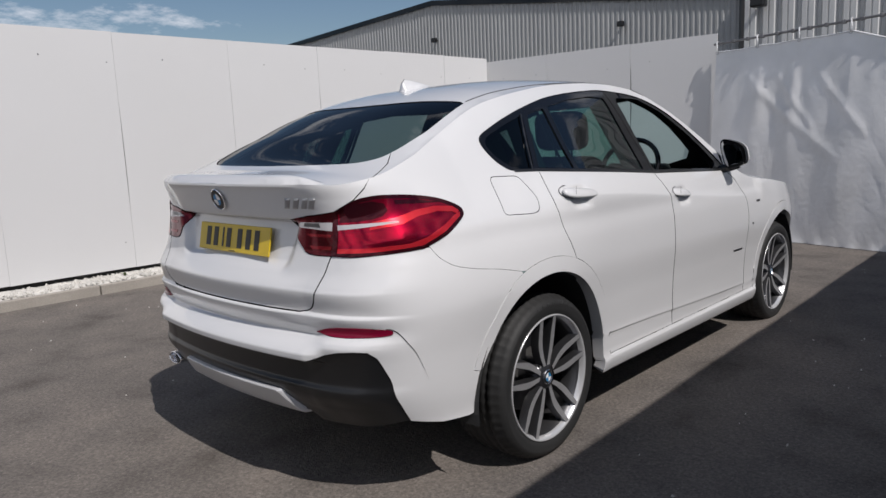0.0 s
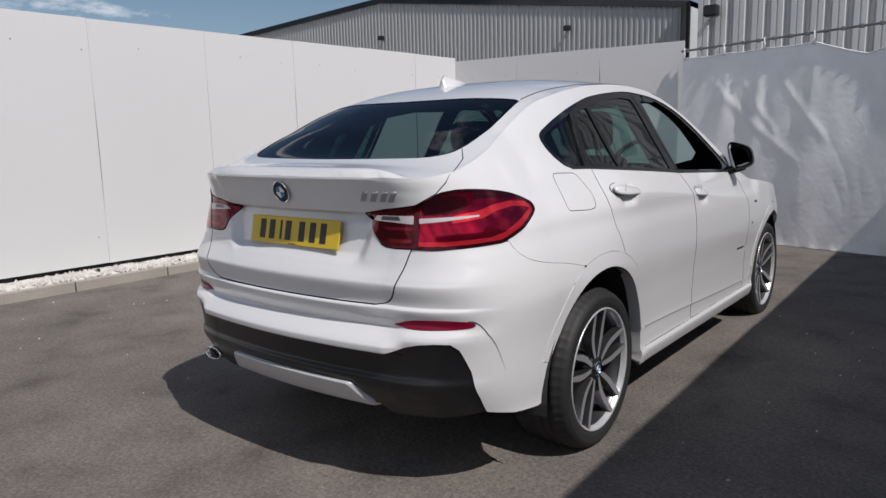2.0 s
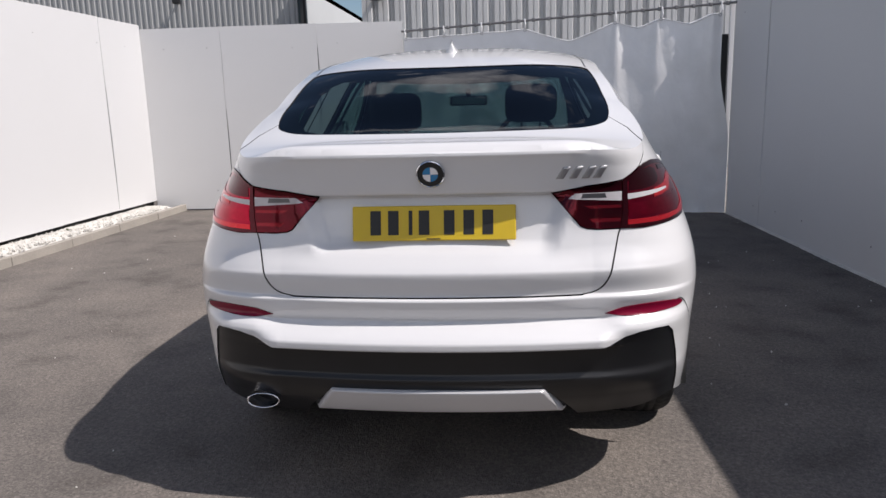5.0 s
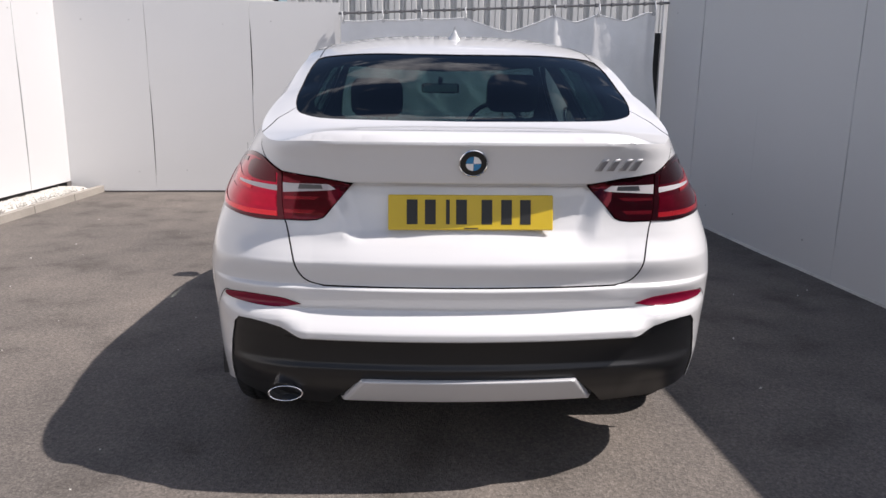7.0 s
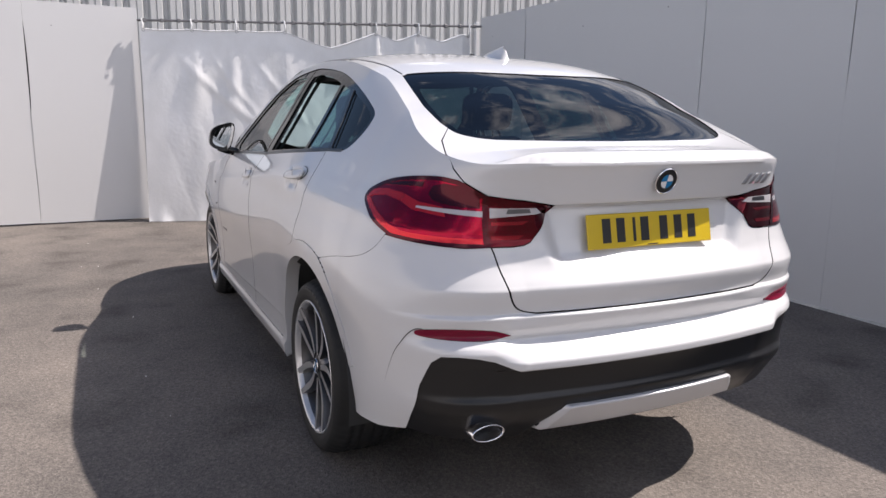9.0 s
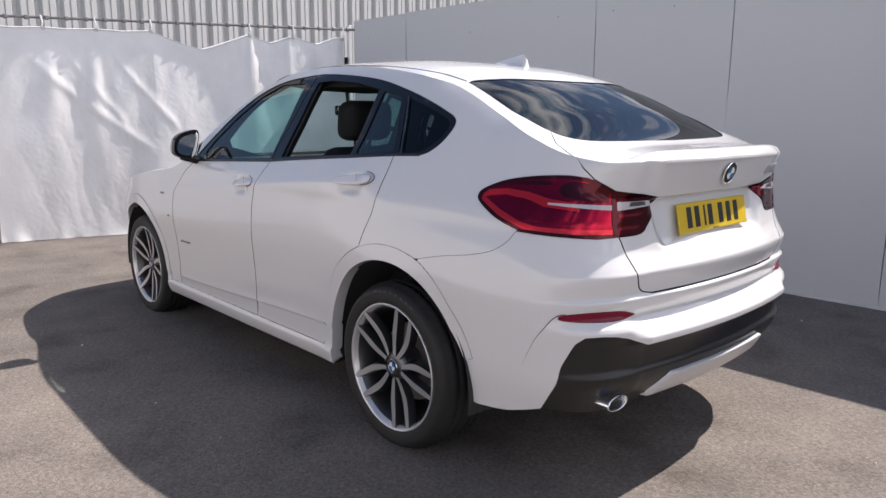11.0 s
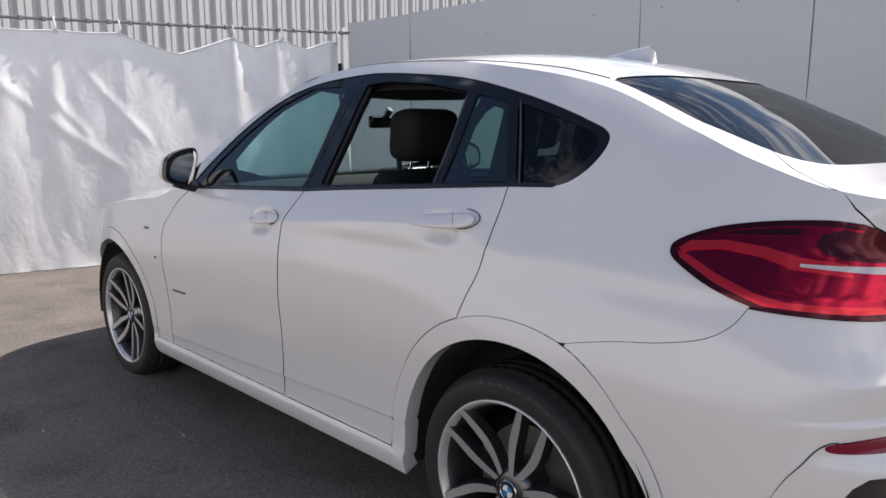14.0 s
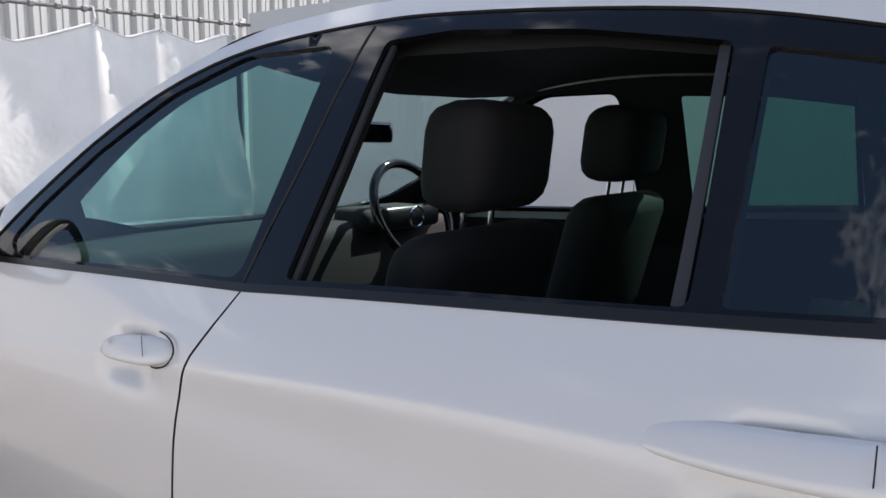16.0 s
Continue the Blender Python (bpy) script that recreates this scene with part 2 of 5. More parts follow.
def tube(points, radius, seg=8, bm=None, closed=False):
    own = bmesh.new()
    pts = [Vector(p) for p in points]
    rings = []
    for i, p in enumerate(pts):
        a, b = (pts[i - 1], pts[(i + 1) % len(pts)]) if closed else (pts[max(i - 1, 0)], pts[min(i + 1, len(pts) - 1)])
        d = (b - a).normalized()
        u = d.orthogonal().normalized() if not rings else (last - d * last.dot(d)).normalized()
        last = u
        v = d.cross(u)
        rings.append([own.verts.new(p + (u * math.cos(2 * math.pi * k / seg) + v * math.sin(2 * math.pi * k / seg)) * radius) for k in range(seg)])
    n = len(rings)
    for i in range(n if closed else n - 1):
        r0, r1 = rings[i], rings[(i + 1) % n]
        for k in range(seg):
            own.faces.new((r0[k], r0[(k + 1) % seg], r1[(k + 1) % seg], r1[k]))
    if not closed:
        own.faces.new(rings[0][::-1]); own.faces.new(rings[-1])
    bmesh.ops.recalc_face_normals(own, faces=own.faces[:])
    return join(bm, own)


def curve_of(keys):
    """A smooth curve without overshoot through (x, value) keys; takes arrays."""
    kx, ky = np.array([k[0] for k in keys], float), np.array([k[1] for k in keys], float)
    h = np.diff(kx)
    d = np.diff(ky) / h
    m = np.zeros(len(kx))
    m[0], m[-1] = d[0], d[-1]
    same = d[:-1] * d[1:] > 0
    w1, w2 = 2 * h[1:] + h[:-1], h[1:] + 2 * h[:-1]
    with np.errstate(divide="ignore", invalid="ignore"):
        m[1:-1] = np.where(same, (w1 + w2) / (w1 / d[:-1] + w2 / d[1:]), 0)

    def value(x):
        x = np.clip(np.asarray(x, float), kx[0], kx[-1])
        i = np.clip(np.searchsorted(kx, x) - 1, 0, len(h) - 1)
        t = (x - kx[i]) / h[i]
        return ((1 + 2 * t) * (1 - t) ** 2 * ky[i] + t * (1 - t) ** 2 * h[i] * m[i]
                + t * t * (3 - 2 * t) * ky[i + 1] + t * t * (t - 1) * h[i] * m[i + 1])
    return value


def smoothstep(a, b, x):
    t = np.clip((np.asarray(x, float) - a) / (b - a), 0, 1)
    return t * t * (3 - 2 * t)


# ---- the yard ----
GROUND = 0.015                                                     # the tyres stand a little flattened
WEST0, WEST1 = Vector((-5.0, -8.0, 0)), Vector((-4.695, 6.518, 0))
EAST0, EAST1 = Vector((2.877, 5.62, 0)), Vector((3.136, -8.0, 0))


def board_wall(name, a, b, z0, z1, joints, label, flip=False, thick=0.05):
    """A wall of upright boards from a to b (plan). joints: (distance along it, dark spans (low, high, width) where the boards stand apart)."""
    a, b = Vector((*a[:2], 0)), Vector((*b[:2], 0))
    d = (b - a).normalized()
    nrm = Vector((-d.y, d.x, 0)) * (-1 if flip else 1)                 # towards the yard
    long = (b - a).length
    wall = new(name, bpy.data.meshes.new(name))
    bm = box(0, long, -thick * 0.9, -thick * 0.40, z0 + 0.02, z1 - 0.02)
    bm.to_mesh(wall.data); bm.free()
    wall.data.materials.append(LINER)
    wall.matrix_world = Matrix(((d.x, nrm.x, 0, a.x), (d.y, nrm.y, 0, a.y), (0, 0, 1, 0), (0, 0, 0, 1)))
    cuts = [(0, ())] + sorted(joints) + [(long, ())]
    rnd = random.Random(len(name))
    n = 24
    for (c0, spans), (c1, _) in zip(cuts, cuts[1:]):
        off, foot, head = rnd.uniform(-0.003, 0.003), z0 + rnd.uniform(0, .008), z1 + rnd.uniform(-.006, .006)
        bow, verts, faces = rnd.uniform(-.004, .004), [], []
        for k in range(n + 1):
            z = foot + (head - foot) * k / n
            gap = .0012 + sum(w * max(0.0, math.sin(math.pi * min(1, max(0, (z - lo) / (hi - lo))))) ** .5 for lo, hi, w in spans if lo < z < hi)
            out = off + bow * math.sin(math.pi * k / n)
            verts += [(c0 + gap, -thick * .3 + off, z), (c0 + gap, out - .0015, z), (c0 + gap + .002, out, z), (c1 - .0022, out, z), (c1 - .0002, out - .0015, z), (c1 - .0002, -thick * .3 + off, z)]
        for k in range(n):
            faces += [(6 * k + q, 6 * k + q + 1, 6 * k + q + 7, 6 * k + q + 6) for q in range(5)]
        faces += [(0, 5, 4, 3, 2, 1), tuple(6 * n + q for q in range(6))]
        mesh_object("panel", verts, faces, WALLMAT, wall, smooth=False)
    for k in range(int(long / .6)):                                    # screw heads in two rows
        for z in (z0 + .25, z1 - .28):
            if rnd.random() < .5:
                x = .3 + k * .6 + rnd.uniform(-.02, .02)
                part("screw", lathe([(.0001, .004), (.006, .003), (.007, 0)], 8, "Y"), RAILMAT, wall).location = (x, 0, z + rnd.uniform(-.03, .03))
    if z0 > .1:                                                        # dark box added behind the gap under the boards, to keep it as dark as shade
        part("foot_gap_backing", box(0, long, -.14, -.055, -.05, z0 + .03), LINER, wall, "added dark backing for the shaded gap under the wall")
    tagged(wall, label, "wall", kind="structure")
    return wall


ground = part("ground", box(-400, 400, -400, 400, -0.5, GROUND), ASPHALT)
tagged(ground, "worn grey asphalt yard surface with stains", "ground", kind="structure")
board_wall("wall_west", WEST0, WEST1, 0.165, 2.552, [(1.5, ()), (2.7, ()), (3.95, ()), (5.2, ()), (6.4, ()), (7.6, ()), (8.78, ((.75, 1.8, .006),)), (10.05, ()), (11.28, ((1.25, 2.0, .007),)), (12.4, ((1.85, 2.0, .010),)),
           (13.56, ((.22, 1.75, .012),))], "tall white painted board wall in full sun", flip=True)
board_wall("wall_north", WEST1, (-1.115, 6.674), 0.03, 2.50, [(1.10, ((.2, 1.45, .013), (1.7, 2.3, .004))), (2.42, ((1.30, 2.25, .014), (.1, .7, .004)))], "white painted board wall with upright joints", flip=True)
board_wall("wall_east", EAST0, EAST1, 0.0, 2.55, [(1.03, ((1.35, 2.45, .011),)), (2.36, ((.45, 1.45, .010),)), (3.72, ((.2, 1.2, .008), (1.4, 2.4, .007))), (5.02, ((1.5, 2.4, .007),)), (6.25, ((.05, 1.5, .006),)), (7.5, ()), (8.7, ()), (9.9, ()), (11.1, ()), (12.4, ())],
           "tall white painted board wall in shade", flip=True)


def ribbed(name, x0, x1, y, z0, top, pitch, depth, flat, mat):
    """Corrugated sheet cladding facing south, with its top edge given by top(x)."""
    verts, faces = [], []
    x, k = x0, 0
    prof = []
    while x < x1:
        for f, dpt in ((0, 0), (flat * .42, 0), (flat * .46, depth * .22), (flat * .54, depth * .22), (flat * .58, 0), (flat, 0), (flat + (1 - flat) * .30, depth), (1 - (1 - flat) * .30, depth)):
            prof.append((x + f * pitch, dpt))
        x += pitch
    for px, dpt in prof:
        verts += [(px, y + dpt, z0), (px, y + dpt, top(px))]
    for i in range(len(prof) - 1):
        faces.append((2 * i, 2 * i + 2, 2 * i + 3, 2 * i + 1))
    ob = mesh_object(name, verts, faces, mat, smooth=False)
    return ob


far = new("far_building")
tagged(far, "low industrial building with grey corrugated cladding and a dark roof edge", "building")
ridge = lambda x: 7.85 + (x + 22.3) * (0.055 if x < -22.3 else -0.134)
fw = ribbed("cladding", -66, -7.35, 24.0, 0, ridge, 0.222, 0.04, 0.35, CLADA)
fw.name = "front_wall"; fw.parent = far
bm = bmesh.new()
for xa, xb in ((-66, -22.3), (-22.3, -7.1)):
    q = [bm.verts.new((x, y, ridge(x) + dz)) for x, y, dz in ((xa, 23.93, -.08), (xb, 23.93, -.08), (xb, 23.93, .16), (xa, 23.93, .16), (xa, 42, -.08), (xb, 42, -.08), (xb, 42, .16), (xa, 42, .16))]
    for f in ((0, 1, 2, 3), (3, 2, 6, 7), (0, 4, 5, 1), (4, 7, 6, 5)):
        bm.faces.new([q[i] for i in f])
part("roof", bm, GLOSSBLACK, far, "dark roof edge")
part("side_wall", box(-7.25, -7.05, 24.0, 48, 0, 5.75), CLADB, far, "smooth pale side wall")
part("downpipe", tube([(-7.2, 23.87, 0), (-7.2, 23.87, 5.85)], 0.17, 10), GLOSSBLACK, far, "black downpipe")
near = new("near_building")
tagged(near, "tall warehouse wall with pale deep-ribbed metal cladding", "building")
nw = ribbed("wall", -2.58, 16, 11.5, 0, lambda x: 7.5, 0.33, 0.10, 0.58, CLADB)
nw.parent = near
part("end_wall", box(-2.58, -2.43, 11.58, 30, 0, 7.5), CLADB, near)


def flood_lamp(x, y, z):
    e = new("flood_lamp")
    e.location = (x, y, z)
    tagged(e, "small dark floodlight on a bracket on the cladding", "lamp", group="floodlights on the far buildings")
    part("bracket", box(-.03, .03, -.22, 0, -.03, .03, .005), BLACK, e)
    part("housing", box(-.13, .13, -.34, -.14, -.12, .09, .03, seg=2), BLACK, e)
    return e


flood_lamp(-11.95, 24.0, 5.5)
flood_lamp(-22.1, 24.0, 6.1)
flood_lamp(-2.25, 11.5, 3.55)


def tarpaulin():
    """A sheet hung from hooks: scalloped top edge with a turned hem, soft upright folds below the hooks, fine crumples."""
    nx, nz = 320, 170
    a, b = np.array((-1.09, 6.60)), np.array((2.86, 5.62))
    long = np.linalg.norm(b - a)
    d = (b - a) / long
    nrm = np.array((d[1], -d[0]))
    u, v = np.meshgrid(np.linspace(0, 1, nx), np.linspace(0, 1, nz))
    hooks = np.array((0.005, 0.138, 0.263, 0.402, 0.674, 0.805, 0.965))
    i = np.clip(np.searchsorted(hooks, u.ravel()) - 1, 0, len(hooks) - 2).reshape(u.shape)
    w = hooks[i + 1] - hooks[i]
    f = np.clip((u - hooks[i]) / w, 0, 1)
    slack = np.where(w > 0.2, 0.185, np.where(u > 0.6, 0.085, 0.012))
    top = 2.262 + 0.065 * u - slack * (1 - np.abs(2 * f - 1) ** 1.15)
    z = 0.022 + v * (top - 0.022)
    grain = np.array([[(noise.noise((p * 5, q * 2.2, 0.3)), noise.noise((p * 22 + q * 3, q * 3.5 - p * 2, 1.3)), noise.noise((p * 64 + q * 14, q * 26 - p * 8, 2.1)), noise.noise((p * 13 - q * 2, q * 1.1, 4.2))) for p, q in zip(ru, rv)] for ru, rv in zip(u.tolist(), v.tolist())])
    wob = u + 0.012 * grain[..., 0]
    px_, fold = wob * long, 0
    for n_, h in enumerate(hooks):                                 # soft pleats run down from each hook and fade out
        dx, dz = px_ - h * long - .05 * math.sin(2.3 * n_), np.maximum(2.31 + .06 * h - z, .01)
        spread = .05 + .13 * dz
        fold = fold + (.020 + .008 * math.sin(3.7 * n_)) * np.exp(-(dx / spread) ** 2) * np.cos(dx / spread * 2.2) * smoothstep(0, .12, dz) * smoothstep(2.3, .5, dz)
    fold += 0.026 * grain[..., 3] * smoothstep(0, .3, v) + 0.020 * grain[..., 0]
    fold += 0.028 * smoothstep(.55, 1, v) * np.cos(2 * np.pi * f) * (w / 0.15) ** 0.5 * .6       # slack cloth bellies between the hooks
    # two long slanting creases where the sheet is pulled from its upper corner
    for u0, z0_, u1, z1_, amp in ((.09, 2.05, .40, .95, .016), (.30, 2.1, .47, 1.2, .014), (.18, 2.1, .33, 1.25, .010)):
        k = np.clip((wob - u0) / (u1 - u0), 0, 1)
        off = z - (z0_ + (z1_ - z0_) * k ** .8)
        fold += amp * np.exp(-(off / .07) ** 2) * smoothstep(-.05, .08, k) * smoothstep(1.05, .85, k) * (wob > u0 - .02) * (wob < u1 + .02)
    fold += 0.009 * np.abs(grain[..., 1]) + 0.0032 * np.abs(grain[..., 2])
    fold *= smoothstep(.0, .15, u) * smoothstep(1.01, .96, u)      # held flat along both upright edges
    fold += 0.05 * np.exp(-v / 0.03) * np.clip(0.25 + grain[..., 1], 0, 1)                       # the foot kicks out here and there
    fold *= .7
    fold *= 1 - smoothstep(.72, .95, v) * smoothstep(.75, .50, u)    # the upper edge is drawn tight beside the wall
    fold += .17 * smoothstep(1.0, .70, u) * (1 - v)            # the sheet hangs a little inwards
    u = u * (1 - .030 * smoothstep(.35, .75, v) * smoothstep(.85, 1, u))   # the free edge hangs clear of the post higher up
    px = a[0] + d[0] * u * long + nrm[0] * fold
    py = a[1] + d[1] * u * long + nrm[1] * fold
    verts = np.stack((px, py, z), -1).reshape(-1, 3)
    faces = [(r * nx + c, r * nx + c + 1, (r + 1) * nx + c + 1, (r + 1) * nx + c) for r in range(nz - 1) for c in range(nx - 1)]
    ob = mesh_object("tarpaulin", verts, faces, TARPMAT)
    tagged(ob, "creased white tarpaulin sheet hung across the gateway", "tarpaulin")
    for h in hooks:
        p = a + d * h * long * .992
        e = part("eyelet", lathe([(.012, -.002), (.02, -.003), (.02, .003), (.012, .002)], 16, "Y", close=True), STEEL, ob)
        e.location = (p[0] + .01, p[1] - .045, 2.247 + .065 * h)
    edge = [tuple(verts[(nz - 1) * nx + q] + (0, -.004, -.004)) for q in range(1, nx - 1, 3)]
    part("hem", tube(edge, .007, 6), TARPMAT, ob)
    part("lining", mesh_strip(edge, (0.0, .05, .016)), TARPMAT, ob, "bright back of the sheet folded over at the top edge")
    rail = new("hanging_rail")
    tagged(rail, "thin galvanised steel rail above the hanging sheet", "rail")
    e0, e1 = (-1.12, 6.60, 2.355), (2.93, 5.595, 2.44)
    part("bar", tube([e0, e1], 0.014, 8), RAILMAT, rail)
    for t in np.arange(0.02, 1, 0.045):
        p = Vector(e0).lerp(Vector(e1), t)
        part("clamp", box(p.x - .022, p.x + .022, p.y - .022, p.y + .022, p.z - .022, p.z + .022, .008), RAILMAT, rail)
    for h in hooks:
        p = Vector(e0).lerp(Vector(e1), 0.006 + h * 0.975)
        zt = 2.255 + 0.065 * h
        part("hook", tube([(p.x, p.y - .012, zt), (p.x + .01, p.y - .03, zt + .05), (p.x, p.y - .02, p.z + .02), (p.x, p.y + .02, p.z + .025)], 0.009, 6), ENAMEL, rail, "white hook")


def mesh_strip(edge, way):
    """A narrow band of cloth from an edge line, leaning the given way."""
    bm = bmesh.new()
    rows_ = [(bm.verts.new(p), bm.verts.new(Vector(p) + Vector(way))) for p in edge]
    for (p, q), (r, t) in zip(rows_, rows_[1:]):
        bm.faces.new((p, r, t, q))
    return bm


tarpaulin()
post = part("gate_post", box(2.83, 2.88, 5.66, 5.72, 0, 2.5, .004), ENAMEL)
tagged(post, "slim white painted steel gate post beside the sheet", "post")
# black box added for the dark of the open gap between sheet and post
strip = part("gate_gap_strip", box(2.735, 2.825, 5.69, 5.71, 0.0, 2.10), BLACK)
tagged(strip, "added dark strip standing in for the shaded gap beside the gate post", "strip")


# ---- the car: its outer surface ----
# y runs forward from the rear axle, x to the right. The wall surface is S(s, z): along the side s is y; past CORNER it turns round the
# rear corner and runs to the middle of the tail; past NOSE it turns round the front.
CORNER, TURN_LEN, XJ, NOSE, NOSE_LEN, XN = -0.35, 0.70, 0.50, 2.95, 0.80, 0.45
S_MID, S_FRONT = CORNER - TURN_LEN - XJ, NOSE + NOSE_LEN + XN
g_width = curve_of([(.18, .83), (.235, .884), (.28, .909), (.322, .917), (.333, .914), (.338, .906), (.36, .903), (.412, .9045), (.420, .9098), (.45, .909), (.6, .916), (.78, .931), (.93, .927), (1.0, .9225), (1.027, .9185), (1.033, .9160), (1.042, .9105),
                    (1.08, .889), (1.13, .859), (1.19, .825), (1.335, .738), (1.484, .650), (1.54, .612), (1.64, .53)])
g_width_end = curve_of([(.18, .84), (.28, .904), (.36, .9), (.45, .907), (.6, .916), (.78, .931), (.93, .927), (1.0, .921), (1.028, .915), (1.042, .908),
                        (1.08, .889), (1.13, .859), (1.19, .825), (1.335, .738), (1.484, .650), (1.54, .612), (1.64, .53)])
g_high = curve_of([(-.35, -.060), (-.15, -.033), (.1, -.012), (.5, 0), (1.9, 0), (2.3, -.012), (2.8, -.04), (2.95, -.055)])
g_low = curve_of([(-.35, -.012), (.05, .012), (.6, 0), (2.1, 0), (2.7, .0), (2.95, -.025)])
g_tail = curve_of([(.28, -.83), (.345, -.87), (.42, -.925), (.47, -.950), (.495, -.955), (.515, -.945), (.60, -.955), (.604, -.982), (.610, -.991), (.630, -.992), (.637, -.987), (.686, -.927), (.690, -.923), (.700, -.927), (.754, -.950), (.761, -.952), (.768, -.944), (.772, -.935),
                   (.846, -.953), (.853, -.952), (.862, -.946), (.90, -.912), (.945, -.869), (1.06, -.845), (1.085, -.840), (1.098, -.882), (1.105, -.886), (1.166, -.911), (1.214, -.934), (1.219, -.938), (1.24, -.936)])
g_tail2 = curve_of([(.28, -.83), (.345, -.865), (.42, -.915), (.482, -.950), (.492, -.951), (.52, -.941), (.60, -.952), (.655, -.966), (.67, -.961), (.70, -.930), (.712, -.926), (.754, -.941), (.761, -.942), (.768, -.936), (.772, -.930), (.846, -.945), (.862, -.938), (.93, -.905), (1.0, -.890), (1.098, -.887), (1.166, -.905), (1.218, -.924), (1.24, -.926)])
g_tail3 = curve_of([(.28, -.83), (.345, -.868), (.42, -.912), (.52, -.943), (.64, -.951), (.77, -.945), (.846, -.942), (.93, -.905), (1.0, -.890), (1.098, -.887), (1.166, -.902), (1.218, -.918), (1.24, -.920)])
g_nose = curve_of([(.20, 3.56), (.45, 3.68), (.65, 3.71), (.82, 3.66), (.95, 3.50)])
g_edge = curve_of([(S_MID, 1.229), (-1.05, 1.228), (-.85, 1.224), (-.7, 1.240), (-.5, 1.300), (-.35, 1.365), (-.05, 1.484), (.2, 1.538), (.6, 1.588), (1.0, 1.606), (1.3, 1.588),
                   (1.55, 1.498), (1.8, 1.35), (2.0, 1.195), (2.12, 1.11), (2.3, 1.055), (2.6, 1.02), (2.95, .975), (3.4, .90), (3.75, .84), (S_FRONT, .84)])
g_top = curve_of([(-.95, 1.229), (-.936, 1.2295), (-.912, 1.250), (-.89, 1.2605), (-.80, 1.2635), (-.74, 1.2675), (-.68, 1.284), (-.4, 1.425), (-.16, 1.532), (0, 1.582), (.15, 1.613), (.5, 1.652), (.9, 1.664), (1.2, 1.652),
                  (1.45, 1.542), (1.98, 1.235), (2.1, 1.15), (2.25, 1.115), (2.7, 1.085), (3.1, 1.04), (3.5, .945), (3.72, .85)])


g_sink = curve_of([(-.2, -.055), (.1, -.055), (.4, -.048), (1.15, .010), (1.7, .050), (2.2, .078), (2.5, .080)])


def width(y, z):
    hi = smoothstep(.75, 1.1, z)
    rise = .446 - .045 * (np.clip(y, .4, 2.3) - .6)                                    # the fold along the door feet climbs to the rear
    door = np.where(z > .7, smoothstep(.0, .30, y), smoothstep(.36, .46, y)) * smoothstep(2.45, 2.32, y)
    sink = g_sink(y)                                                                   # the shoulder crease falls towards the front
    w = g_width(z + (.416 - rise) * np.exp(-((z - .42) / .05) ** 2) + sink * np.exp(-((z - 1.03 + sink) / .10) ** 2)) * door + g_width_end(z) * (1 - door) + hi * g_high(y) + (1 - hi) * g_low(y)
    swage = np.exp(-((z - .985) / .05) ** 2) * smoothstep(1.9, 1.2, y) * .006          # soft hollow under the handle line
    for hy, hz in ((.268, 1.078), (1.26, 1.012)):                                      # bowls behind the door handles
        w = w - .021 * np.exp(-((y - hy) / .062) ** 4 - ((z - hz) / .040) ** 4)
    roll = smoothstep(-.60, -.48, y) * smoothstep(.12, -.05, y) * np.clip(1 - (g_edge(y) - z) / .10, 0, 1.2) ** 2 * .014   # the rear pillar rolls over into the roof
    return w - swage - roll


def fold_line(at):
    """The run of one level of the door-foot fold along the side."""
    out = []
    for y in np.arange(.46, 2.32, .03):
        zz = np.linspace(.33, .50, 120)
        rise = .446 - .045 * (y - .6)
        out.append((float(y), float(np.interp(at, zz + (.416 - rise) * np.exp(-((zz - .42) / .05) ** 2), zz))))
    return out


def tail(x, z):
    edge = .390 + .30 * (z - 1.0)                                   # side walls of the number plate recess
    k = smoothstep(edge - .035, edge + .035, np.abs(x)) * smoothstep(.87, .93, z) + smoothstep(.28, .56, np.abs(x)) * smoothstep(.72, .76, z) * smoothstep(.93, .87, z)
    return g_tail(z) * (1 - k) + g_tail2(z) * k + .16 * x * x


